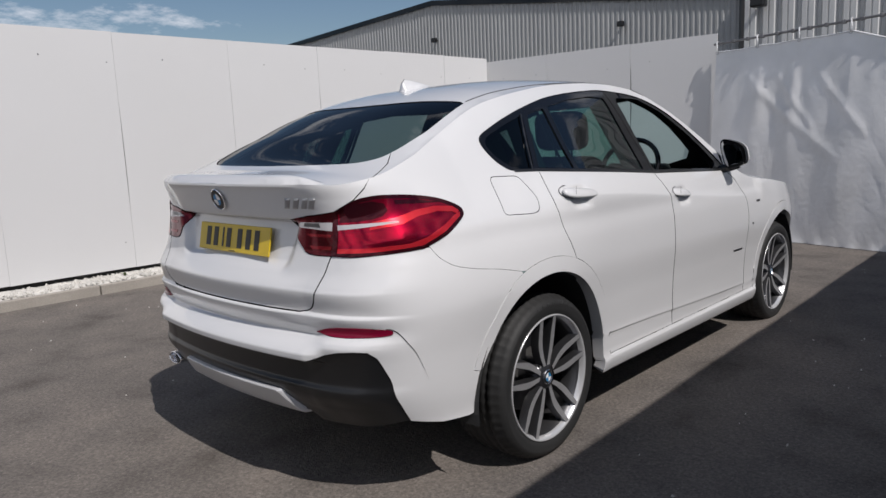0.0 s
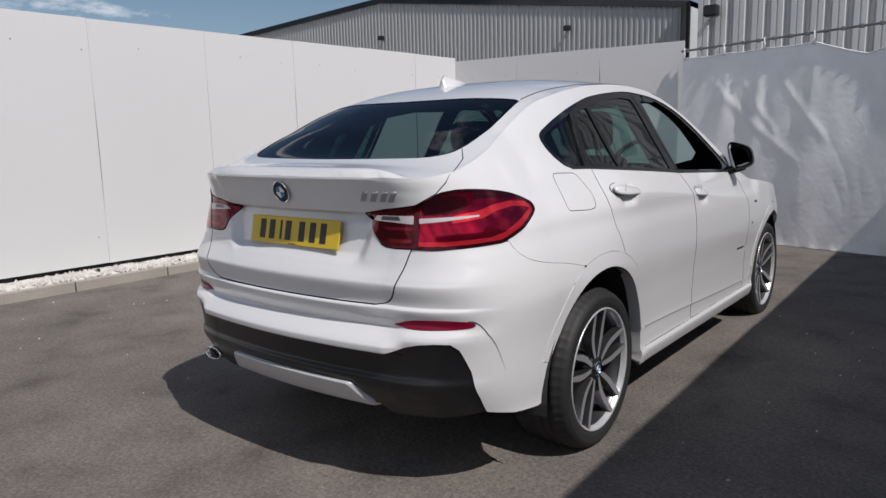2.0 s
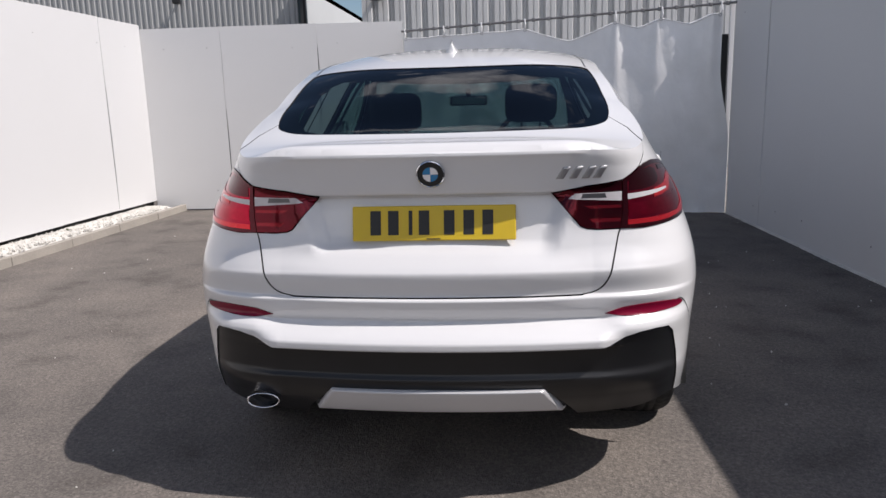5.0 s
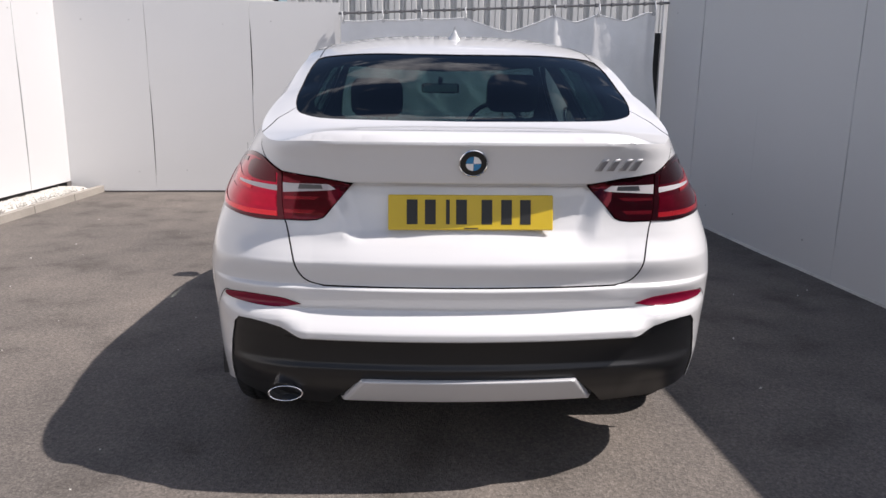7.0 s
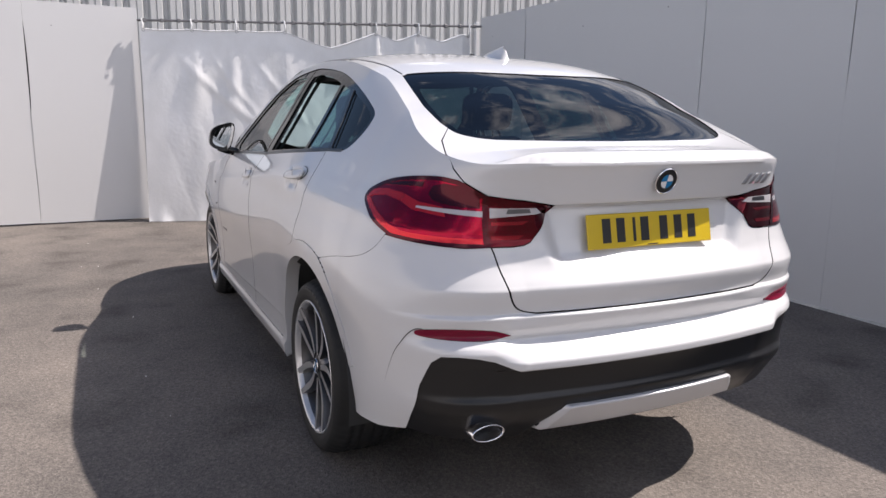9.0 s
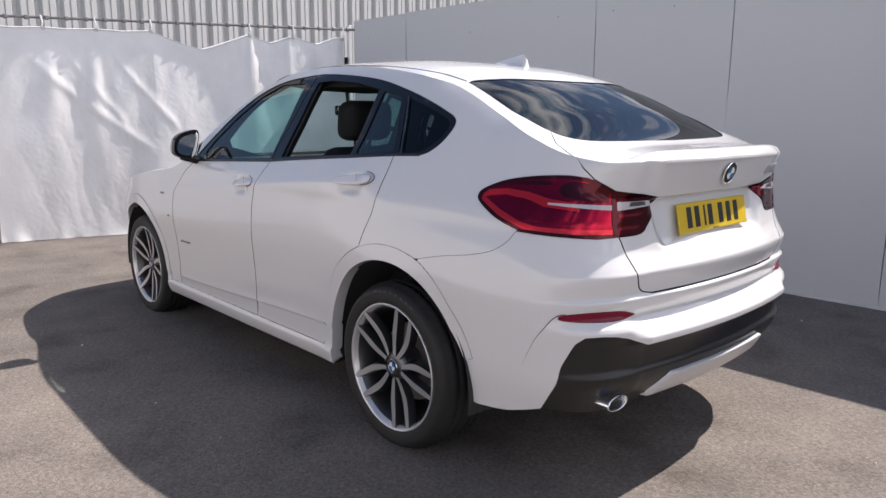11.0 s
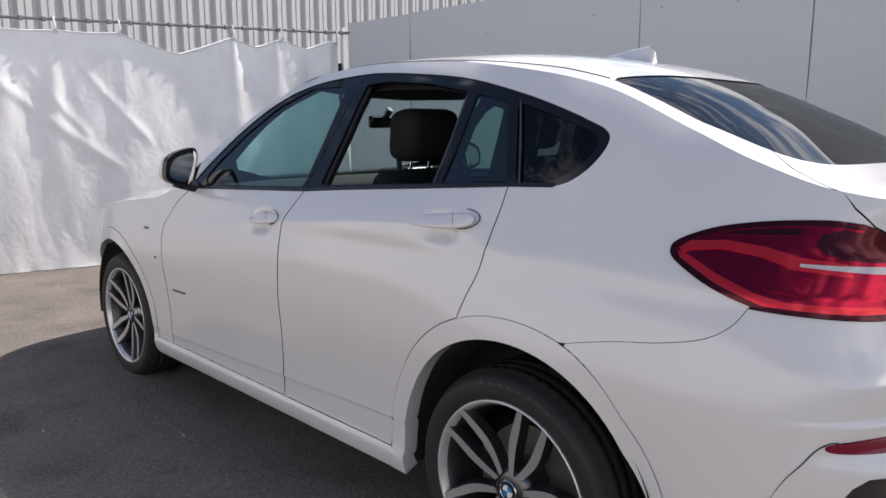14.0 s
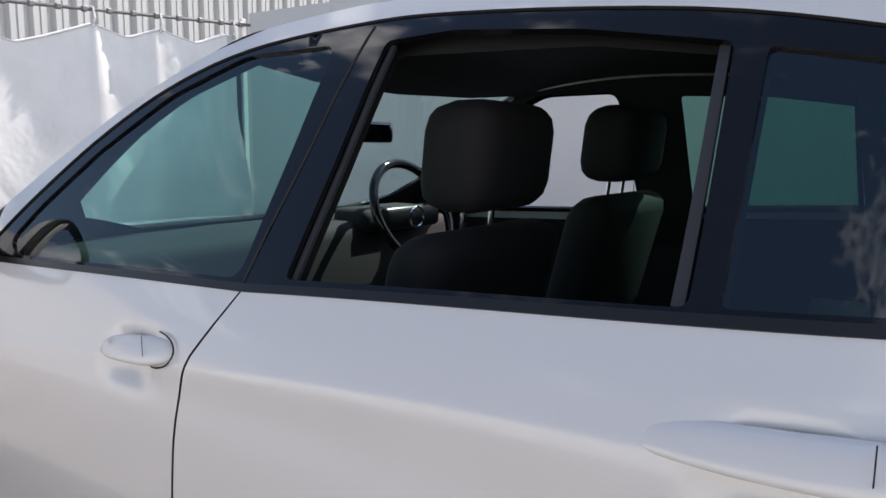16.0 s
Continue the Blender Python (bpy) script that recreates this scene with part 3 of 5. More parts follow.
def wall_xyz(s, z):
    """The wall surface, for arrays; right-hand side."""
    s, z = np.broadcast_arrays(np.asarray(s, float), np.asarray(z, float))
    x, y = width(np.clip(s, CORNER, NOSE), z), np.array(s, float)
    for at, way in ((CORNER, -1), (NOSE, 1)):
        rear = way < 0
        t = np.clip((s - at) * way / (TURN_LEN if rear else NOSE_LEN), 0, 1)
        p0x, p0y = width(np.full_like(z, at), z), np.full_like(z, at)
        p3x = np.full_like(z, XJ if rear else XN)
        p3y = tail(p3x, z) if rear else g_nose(z) - .25 * p3x ** 2
        if rear:                                                   # the shelf of the bumper dies out round the corner
            p3y = p3y + (g_tail2(z) - g_tail(z)) * smoothstep(.985, .86, t) * smoothstep(.76, .72, z)
            p3y = p3y + (g_tail3(z) + .16 * XJ * XJ - p3y) * smoothstep(.72, .30, t)
        h = (.70 - .10 * smoothstep(.9, 1.2, z)) if rear else np.full_like(z, .62)
        qx, qy = p0x - (.012 if rear else .05), p3y + (.03 if rear else -.08)
        ax, ay, bx, by = p0x + h * (qx - p0x), p0y + h * (qy - p0y), p3x + h * (qx - p3x), p3y + h * (qy - p3y)
        cx = (1 - t) ** 3 * p0x + 3 * t * (1 - t) ** 2 * ax + 3 * t * t * (1 - t) * bx + t ** 3 * p3x
        cy = (1 - t) ** 3 * p0y + 3 * t * (1 - t) ** 2 * ay + 3 * t * t * (1 - t) * by + t ** 3 * p3y
        on = (s - at) * way > 0
        x, y = np.where(on, cx, x), np.where(on, cy, y)
        past = (s - at) * way > (TURN_LEN if rear else NOSE_LEN)
        fx = np.clip((XJ - (CORNER - TURN_LEN - s)) if rear else (XN - (s - NOSE - NOSE_LEN)), 0, 1)
        fy = tail(fx, z) if rear else g_nose(z) - .25 * fx ** 2
        x, y = np.where(past, fx, x), np.where(past, fy, y)
    return np.stack((x, y, z + .020 * smoothstep(-.7, -.15, y) * smoothstep(2.2, .6, y) * smoothstep(.45, .85, z)), -1)


EDGE_S = np.concatenate((np.linspace(S_MID, -1.05, 40)[:-1], np.linspace(-1.05, -.35, 60)[:-1], np.linspace(-.35, 3.7, 170), np.linspace(3.75, S_FRONT, 10)))
EDGE = wall_xyz(EDGE_S, g_edge(EDGE_S))
EDGE[:, 1] = np.maximum.accumulate(EDGE[:, 1] + np.arange(len(EDGE)) * 1e-6)


def top_xyz(x, y):
    """The upper surface: deck, rear glass, roof, windscreen and bonnet."""
    x, y = np.broadcast_arrays(np.asarray(x, float), np.asarray(y, float))
    xr, ze = np.interp(y, EDGE[:, 1], EDGE[:, 0]), np.interp(y, EDGE[:, 1], EDGE[:, 2])
    f = np.clip(np.abs(x) / np.maximum(xr, .02), 0, 1)
    zt = g_top(y)
    z = ze + (np.maximum(zt, ze) - ze) * (1 - f ** (3 + 9 * smoothstep(-.83, -.88, y)))   # the spoiler keeps its lip to the ends
    return np.stack((x, y, z), -1)


def s_at_x(x, z):
    """s of the place on the rear corner with this x."""
    ss = np.linspace(S_MID, CORNER + .3, 400)
    xs = wall_xyz(ss, np.full_like(ss, z))[:, 0]
    return float(np.interp(x, np.maximum.accumulate(xs), ss))


def s_at_y(y, z):
    ss = np.linspace(-1.05, CORNER + .3, 400)
    ys = wall_xyz(ss, np.full_like(ss, z))[:, 1]
    return float(y) if y > CORNER else float(np.interp(y, np.maximum.accumulate(ys), ss))


def rx(*pts):
    return [(s_at_x(x, z), z) for x, z in pts]


def sy(*pts):
    return [(s_at_y(y, z), z) for y, z in pts]


def arc(cy, cz, r, a0, a1, n=60):
    return [(cy + r * math.cos(radians(a0 + (a1 - a0) * i / n)), cz + r * math.sin(radians(a0 + (a1 - a0) * i / n))) for i in range(n + 1)]


def closing(cy, cz, r, drop, a0, a1, n=60):
    """An arch whose radius shrinks by `drop` on its way down behind the wheel."""
    return [p for a in np.linspace(a0, a1, n + 1) for p in arc(cy, cz, r - drop * float(smoothstep(112, 175, a)), a, a, 1)[:1]]


def rounded(poly, r, n=5):
    """Rounds the corners of an outline."""
    out, k = [], len(poly)
    for i in range(k):
        p, a, b = (np.array(poly[j], float) for j in (i, i - 1, (i + 1) % k))
        da, db = np.linalg.norm(a - p), np.linalg.norm(b - p)
        q = min(r, da * .45, db * .45)
        p0, p1 = p + (a - p) / da * q, p + (b - p) / db * q
        out += [tuple((1 - t) ** 2 * p0 + 2 * t * (1 - t) * p + t * t * p1) for t in np.linspace(0, 1, n)]
    return out


def flow(pts, n=6):
    """A smooth open path through points."""
    p = [np.array(q, float) for q in pts]
    p = [2 * p[0] - p[1]] + p + [2 * p[-1] - p[-2]]
    out = []
    for a, b, c, d in zip(p, p[1:], p[2:], p[3:]):
        for t in np.linspace(0, 1, n, endpoint=False):
            out.append(tuple(.5 * (2 * b + (c - a) * t + (2 * a - 5 * b + 4 * c - d) * t * t + (3 * b - a - 3 * c + d) * t ** 3)))
    return out + [tuple(p[-2])]


def dense(poly, step):
    out = []
    for i, p in enumerate(poly):
        a, b = np.array(p, float), np.array(poly[(i + 1) % len(poly)], float)
        n = max(1, int(np.ceil(np.linalg.norm(b - a) / step)))
        out += [tuple(a + (b - a) * k / n) for k in range(n)]
    return out


def shrink(poly, d):
    p = np.array(poly, float)
    area = np.sum(p[:, 0] * np.roll(p[:, 1], -1) - np.roll(p[:, 0], -1) * p[:, 1])
    e = np.roll(p, -1, 0) - p
    e /= np.maximum(np.linalg.norm(e, axis=1, keepdims=True), 1e-9)
    n = np.stack((-e[:, 1], e[:, 0]), -1) * (1 if area > 0 else -1)
    m = n + np.roll(n, 1, 0)
    m /= np.maximum(np.linalg.norm(m, axis=1, keepdims=True), .5)
    return p + m * d


def inside(px, py, poly):
    q = np.asarray(poly, float)
    hit = np.zeros(px.shape, bool)
    for (x0, y0), (x1, y1) in zip(q, np.roll(q, -1, 0)):
        if y0 != y1:
            hit ^= ((y0 > py) != (y1 > py)) & (px < (x1 - x0) * (py - y0) / (y1 - y0) + x0)
    return hit


def sheet(surface, outline, holes=(), step=.03, gap=.002, thick=.012, lift=0.0, fine=0.0, folds=()):
    """Verts, faces and normals of a panel cut from a surface along an outline, with turned-in edges. fine: a closer step in height."""
    fine = fine or step
    mid = S_MID if surface is wall_xyz else 0.0

    def fit_mid(poly, d):
        q = shrink(poly, d)
        was = np.array(poly, float)
        if surface is wall_xyz:                                    # the upper rim meets the top surface with no seam
            rim_ = np.abs(was[:, 1] - g_edge(was[:, 0])) < 1e-6
        else:
            rim_ = np.abs(was[:, 0] - np.interp(was[:, 1], EDGE[:, 1], EDGE[:, 0])) < 1e-6
        q[rim_] = was[rim_]
        q[np.abs(was[:, 0] - mid) < 1e-9, 0] = mid
        return q
    from_poly = dense(fit_mid(outline, gap), step)
    rings = [from_poly] + [dense(fit_mid(h, -gap), step) for h in holes]
    pts, edges = [], []
    for r in rings:
        k = len(pts)
        pts += [Vector(p) for p in r]
        edges += [(k + i, k + (i + 1) % len(r)) for i in range(len(r))]
    b = np.array(from_poly)
    gx, gy = np.meshgrid(np.arange(b[:, 0].min(), b[:, 0].max(), step), np.arange(b[:, 1].min(), b[:, 1].max(), fine))
    gx, gy = gx.ravel(), gy.ravel()
    ok = inside(gx, gy, from_poly)
    for r in rings[1:]:
        ok &= ~inside(gx, gy, r)
    gx, gy = gx[ok], gy[ok]
    allp = np.array([p for r in rings for p in r])
    if len(gx):
        near_ = np.array([np.min(((allp[:, 0] - p) / step) ** 2 + ((allp[:, 1] - q) / fine) ** 2) for p, q in zip(gx, gy)]) > .45 ** 2
        pts += [Vector((p, q)) for p, q in zip(gx[near_], gy[near_])]
    lines = [np.array([p for p in line if inside(np.array([p[0]]), np.array([p[1]]), shrink(from_poly, .002))[0]]) for line in folds]
    if lines:
        q = np.vstack(lines)
        pts = pts[:len(allp)] + [p for p in pts[len(allp):] if np.min(((q[:, 0] - p.x) / step) ** 2 + ((q[:, 1] - p.y) / fine) ** 2) > .3]
    for q in lines:                                                # sharp folds get rows of points of their own
        if len(q):
            k = len(pts)
            pts += [Vector(tuple(p)) for p in q]
            edges += [(k + i, k + i + 1) for i in range(len(q) - 1) if q[i + 1, 0] - q[i, 0] < .05]
    from mathutils.geometry import delaunay_2d_cdt
    squeeze = fine / step
    v2, _, f2, *_ = delaunay_2d_cdt([Vector((p.x * squeeze, p.y)) for p in pts], edges, [], 0, 1e-7)
    v2 = np.array([(v.x / squeeze, v.y) for v in v2])
    f2 = np.array([f for f in f2 if len(f) == 3])
    c = v2[f2].mean(1)
    ok = inside(c[:, 0], c[:, 1], from_poly)
    for r in rings[1:]:
        ok &= ~inside(c[:, 0], c[:, 1], r)
    f2 = f2[ok]
    used = np.unique(f2)
    remap = -np.ones(len(v2), int)
    remap[used] = np.arange(len(used))
    v2, f2 = v2[used], remap[f2]
    e = 2e-3
    u0, u1 = surface(v2[:, 0] - e, v2[:, 1]), surface(v2[:, 0] + e, v2[:, 1])
    w0, w1 = surface(v2[:, 0], v2[:, 1] - e), surface(v2[:, 0], v2[:, 1] + e)
    nrm = np.cross(u1 - u0, w1 - w0)
    nrm /= np.maximum(np.linalg.norm(nrm, axis=1, keepdims=True), 1e-9)
    pos = surface(v2[:, 0], v2[:, 1])
    out = np.array((1.0, 0, 0)) if surface is wall_xyz else np.array((0, 0, 1.0))
    if surface is wall_xyz:
        sign = np.where(np.einsum("ij,ij->i", nrm, pos - np.array((0, 1.4, pos[:, 2].mean()))) < 0, -1, 1)
        sign = np.full(len(pos), 1 if sign.sum() > 0 else -1)
    else:
        sign = np.where(nrm[:, 2] < 0, -1, 1)
    nrm *= sign[:, None]
    centre = np.abs(v2[:, 0] - mid) < 5e-5
    nrm[centre, 0] = 0
    nrm /= np.maximum(np.linalg.norm(nrm, axis=1, keepdims=True), 1e-9)
    pos = pos + nrm * lift
    pos[centre, 0] = 0
    tri = np.cross(pos[f2[:, 1]] - pos[f2[:, 0]], pos[f2[:, 2]] - pos[f2[:, 0]])
    flip = np.einsum("ij,ij->i", tri, nrm[f2].mean(1)) < 0
    f2[flip] = f2[flip][:, ::-1]
    # turned-in edges
    count = {}
    for f in f2:
        for i in range(3):
            count[(f[i], f[(i + 1) % 3])] = 1
    if surface is wall_xyz:                                        # no turned-in edge along the rim that wall and top share
        on_rim = np.abs(v2[:, 1] - g_edge(v2[:, 0])) < 4e-4
    else:
        on_rim = np.abs(v2[:, 0] - np.interp(v2[:, 1], EDGE[:, 1], EDGE[:, 0])) < 4e-4
    rim = [(a_, b_) for a_, b_ in count if (b_, a_) not in count and not (centre[a_] and centre[b_]) and not (on_rim[a_] and on_rim[b_])]
    verts, norms, faces = list(pos), list(nrm), [tuple(f) for f in f2]
    if thick:
        ring = sorted({i for pr in rim for i in pr})
        k = len(verts)
        at = {r: k + 2 * i for i, r in enumerate(ring)}
        side = {r: np.zeros(3) for r in ring}
        for a_, b_ in rim:
            o = np.cross(pos[b_] - pos[a_], nrm[a_])
            side[a_] += o; side[b_] += o
        for r in ring:
            o = side[r] / max(np.linalg.norm(side[r]), 1e-9)
            verts += [pos[r], pos[r] - nrm[r] * thick]
            norms += [o, o]
        for a_, b_ in rim:
            faces.append((at[b_], at[a_], at[a_] + 1, at[b_] + 1))
    return np.array(verts), faces, np.array(norms), len(f2)


def body_part(name, data, mat, parent, label="", side=1, both=False, shut=True):
    """side 1: right, -1: left; both: one part that runs across the middle."""
    v, f, n, skin = data
    own = len(f)
    if both or side < 0:
        mv, mn = v * (-1, 1, 1), n * (-1, 1, 1)
        mf = [tuple(reversed(q)) for q in f]
        if both:
            k = len(v)
            v, n, f = np.vstack((v, mv)), np.vstack((n, mn)), list(f) + [tuple(i + k for i in q) for q in mf]
        else:
            v, n, f = mv, mn, mf
    ob = mesh_object(name, v, f, mat, parent, label, normals=n)
    if mat is PAINT and shut:
        ob.data.materials.append(SHUT)                            # the turned-in edges lie in the dark seams
        ob.data.polygons.foreach_set("material_index", [int(i % own >= skin) for i in range(len(f))])
    return ob


car = new("car")
car.matrix_world = Matrix.Translation((0, -1, 0)) @ Matrix.Rotation(radians(-.33), 4, "X") @ Matrix.Translation((0, 1, 0)) @ Matrix.Diagonal((1.018, 1, 1, 1))   # the yard falls a little towards the gate
tagged(car, "white four-door coupe-style sport utility car with dark rear windows", "car")
HUB = .358
# outlines, right-hand side
GAP_C = flow([(.094, 1.204), (.088, 1.12), (.091, 1.05), (.112, .96), (.142, .895), (.172, HUB + .47)], 4)
GAP_B = [(1.037, 1.141)] + flow([(1.096, 1.040), (1.113, .96), (1.130, .70), (1.140, .50), (1.154, 0.3425)], 4)
GAP_A = flow([(1.93, 1.119), (2.070, 1.02), (2.150, .88), (2.150, .65), (2.145, .46), (2.155, 0.3425)], 4)
DLO_TOP = flow([(-.048, 1.206), (-.090, 1.220), (-.132, 1.255), (-.158, 1.300), (-.161, 1.333), (-.142, 1.354), (-.10, 1.373), (.02, 1.417), (.20, 1.470), (.449, 1.524), (.82, 1.562), (1.03, 1.568), (1.31, 1.547), (1.52, 1.483), (1.70, 1.377), (1.83, 1.262), (1.93, 1.150)], 5)
DLO = [(1.93, 1.119), (1.037, 1.141), (.086, 1.202)] + DLO_TOP
LIGHT_IN = rx((.37, 1.093), (.48, 1.112), (.59, 1.128), (.59, .974), (.515, .974), (.482, .977), (.462, .985))
LIGHT_TOP = rx((.597, 1.129), (.62, 1.143), (.65, 1.166)) + flow(sy((-.762, 1.173), (-.70, 1.180), (-.60, 1.172), (-.50, 1.150), (-.425, 1.115), (-.408, 1.09), (-.43, 1.065), (-.52, 1.022), (-.62, .988)), 5)
LIGHT_OUT = LIGHT_TOP + flow(rx((.735, .978), (.66, .972), (.597, .974)), 3)
TG_SIDE = flow(rx((.46, .7705), (.510, .783), (.543, .82), (.564, .89), (.578, .95), (.586, .974)), 4)
SPLIT = flow(sy((-.597, .990), (-.575, .952), (-.53, .917), (-.46, .893), (-.37, .872), (-.28, .852), (-.195, HUB + .472)), 3)
front_door = [(1.93, 1.119)] + GAP_B + [(2.155, 0.3425)] + GAP_A[::-1][1:-1]
rear_door = GAP_B + [(.504, .3425)] + arc(0, HUB, .50, 2, 70) + GAP_C[::-1][1:]
TG_UP = rx((.650, 1.167), (.668, 1.205)) + [(s_at_x(.673, 1.23), float(g_edge(s_at_x(.673, 1.23))))]
tailgate = [(S_MID, .7705)] + TG_SIDE + rx((.59, .974), (.593, 1.128), (.62, 1.144)) + TG_UP \
    + [(float(s), float(g_edge(s))) for s in EDGE_S[::-1] if s < s_at_x(.672, 1.23)]
quarter = GAP_C + arc(0, HUB, .50, 72, 110) + SPLIT[::-1] + LIGHT_TOP[::-1][1:-2] + TG_UP[1:] \
    + [(float(s), float(g_edge(s))) for s in EDGE_S if s_at_x(.675, 1.23) < s < 1.93] + [(1.95, float(g_edge(1.95)))] + DLO_TOP[::-1]
BLACK_EDGE = rx((.0, .604), (.30, .603), (.50, .602), (.53, .605), (.60, .634), (.65, .647), (.70, .652), (.745, .650), (.765, .628), (.786, .545), (.797, .44), (.80, .375))
bumper = [(S_MID, .7695)] + [(p[0] + .0015, p[1] - .0008) for p in TG_SIDE] + rx((.597, .973), (.66, .971), (.735, .977)) + SPLIT + closing(0, HUB, .50, .058, 112, 159.6) \
    + closing(0, HUB, .437, .018, 159.6, 181, 10) + [(-.45, .345), (-.56, .350)] + BLACK_EDGE[::-1]
black_low = [(S_MID, .606)] + [(p[0] + .002, p[1] + .003) for p in BLACK_EDGE[1:]] + rx((.65, .345), (.46, .335), (.425, .38), (.365, .44), (.335, .45)) + [(S_MID, .46)]
fender = [(2.155, 0.3425)] + GAP_A[::-1][1:] + [(1.95, 1.16)] + [(s, float(g_edge(s))) for s in np.arange(1.98, S_FRONT, .05)] + [(S_FRONT, .84), (S_FRONT, .25), (3.4, .28), (3.29, HUB - .05)] + arc(2.81, HUB, .50, 6, 174) + [(2.315, 0.3425)]
sill = [(.501, .3418), (2.362, .3418), (2.352, .29), (2.335, .258), (.494, .270), (.498, .30)]
FLAP = rounded([(-.205, 1.194), (-.045, 1.188), (.008, 1.10), (-.012, 1.045), (-.06, 1.038), (-.215, 1.046), (-.207, 1.10)], .025)
REFLECT = flow(rx((.537, .706), (.60, .724), (.70, .731), (.785, .725), (.80, .715), (.785, .704), (.70, .696), (.60, .695), (.537, .706)), 4)[:-1]

DOORS = {}
FOLDS = [fold_line(q) for q in (.4085, .412, .4195, .423)]
FOLDS += [[(float(y), 1.0300 + q - float(g_sink(y))) for y in np.arange(.12, 2.32, .03)] for q in (-.004, 0, .004)]
for side in (1, -1):
    fd = body_part("front_door", sheet(wall_xyz, front_door, fine=.012, gap=.0028, folds=FOLDS), PAINT, car, side=side)
    rd = body_part("rear_door", sheet(wall_xyz, rear_door, fine=.012, gap=.0028, folds=FOLDS), PAINT, car, side=side)
    DOORS[side] = (fd, rd)
    qp = body_part("quarter_panel", sheet(wall_xyz, quarter, [FLAP] if side > 0 else [], fine=.02, gap=.0008), PAINT, car, side=side)
    if side > 0:
        body_part("fuel_flap", sheet(wall_xyz, FLAP), PAINT, qp, side=side)
    body_part("front_wing", sheet(wall_xyz, fender), PAINT, car, side=side)
    body_part("sill", sheet(wall_xyz, sill, thick=.05, gap=.001, lift=.001, fine=.012), PAINT, car, side=side, shut=False)
    lo = body_part("tail_lamp", sheet(wall_xyz, LIGHT_OUT, gap=.0015, lift=.003, step=.02), RED, car, "red tail lamp", side=side)
    body_part("tail_lamp", sheet(wall_xyz, LIGHT_IN, gap=.0015, lift=.003, step=.02), REDDEEP, car, "red tail lamp on the tailgate", side=side)
    body_part("reflector", sheet(wall_xyz, REFLECT, gap=0, lift=.003, step=.02), REFLEX, car, "dark red bumper reflector", side=side)
body_part("tailgate", sheet(wall_xyz, tailgate, [LIGHT_IN], step=.014, fine=.006, gap=.0026), PAINT, car, both=True)
body_part("bumper", sheet(wall_xyz, bumper, [REFLECT], step=.022, fine=.005, gap=.0007), PAINT, car, both=True)
body_part("lower_bumper", sheet(wall_xyz, black_low, step=.022, fine=.007, gap=0, lift=-.004, thick=.008), BLACK, car, "black plastic lower bumper", both=True)

# upper surface outlines (x, y)
BACK = flow([(0, -.165), (.20, -.155), (.40, -.115), (.535, -.072)], 4) + flow([(.560, -.080), (.578, -.20), (.592, -.36), (.594, -.46), (.584, -.530), (.553, -.588), (.46, -.638), (.25, -.670), (0, -.681)], 4)
WIND = [(0, 1.27), (.35, 1.25), (.53, 1.21), (.56, 1.24), (.66, 1.70), (.70, 1.94), (.64, 2.03), (.4, 2.11), (0, 2.14)]
BONNET = [(0, 2.20), (.45, 2.17), (.66, 2.10), (.76, 2.2), (.78, 2.6), (.70, 3.1), (.5, 3.45), (0, 3.56)]
e_at = lambda y: float(np.interp(y, EDGE[:, 1], EDGE[:, 0]))
EDGE_LIM = float(np.interp(s_at_x(.6735, 1.23), EDGE_S, EDGE[:, 1]))
LID = max(range(len(BACK)), key=lambda i: -abs(BACK[i][1] + .525))
TG_TOP = BACK[LID:][::-1] + [(.64, -.60), (.672, -.70)] + [(float(p[0]), float(p[1])) for p in EDGE[::-1] if p[1] < EDGE_LIM]
ROOF = BACK[:LID + 1] + [(.64, -.60), (.672, -.70)] + [(float(p[0]), float(p[1])) for p in EDGE if p[1] > EDGE_LIM] \
    + [(0, 3.56)] + BONNET[::-1][1:] + [(0, 2.14)] + WIND[::-1][1:]
body_part("roof", sheet(top_xyz, ROOF, gap=.001), PAINT, car, both=True)
body_part("tailgate_spoiler", sheet(top_xyz, TG_TOP, gap=.0035, step=.011), PAINT, car, both=True)
body_part("bonnet", sheet(top_xyz, BONNET), PAINT, car, both=True)
body_part("rear_window", sheet(top_xyz, BACK, gap=.001, lift=-.003, thick=.004), BACKTINT, car, "dark tinted rear window", both=True)
body_part("windscreen", sheet(top_xyz, WIND, gap=.001, lift=-.003, thick=.004), SCREEN, car, both=True)

# ---- the car: windows and inner skins ----
PANE_F = [(1.80, 1.138), (1.060, 1.156), (1.066, 1.534), (1.31, 1.536), (1.50, 1.468), (1.675, 1.354), (1.79, 1.245), (1.85, 1.165)]
PANE_R = [(.958, 1.164), (.950, 1.529), (.82, 1.534), (.60, 1.513), (.395, 1.478), (.380, 1.197)]
PANE_X = [(.350, 1.200), (.356, 1.470), (.22, 1.442), (.112, 1.215)]
PANE_Q = [(.080, 1.211), (.182, 1.440), (.02, 1.394), (-.105, 1.350), (-.134, 1.326), (-.118, 1.280), (-.062, 1.232), (-.02, 1.217)]
LINING_R = [(.60, 1.522), (.385, 1.488), (.372, 1.182)]
LINING_X = [(.352, 1.196), (.358, 1.466), (.268, 1.444), (.222, 1.212)]
LINING_Q = [(.070, 1.245), (.098, 1.402), (.022, 1.382), (.008, 1.245)]
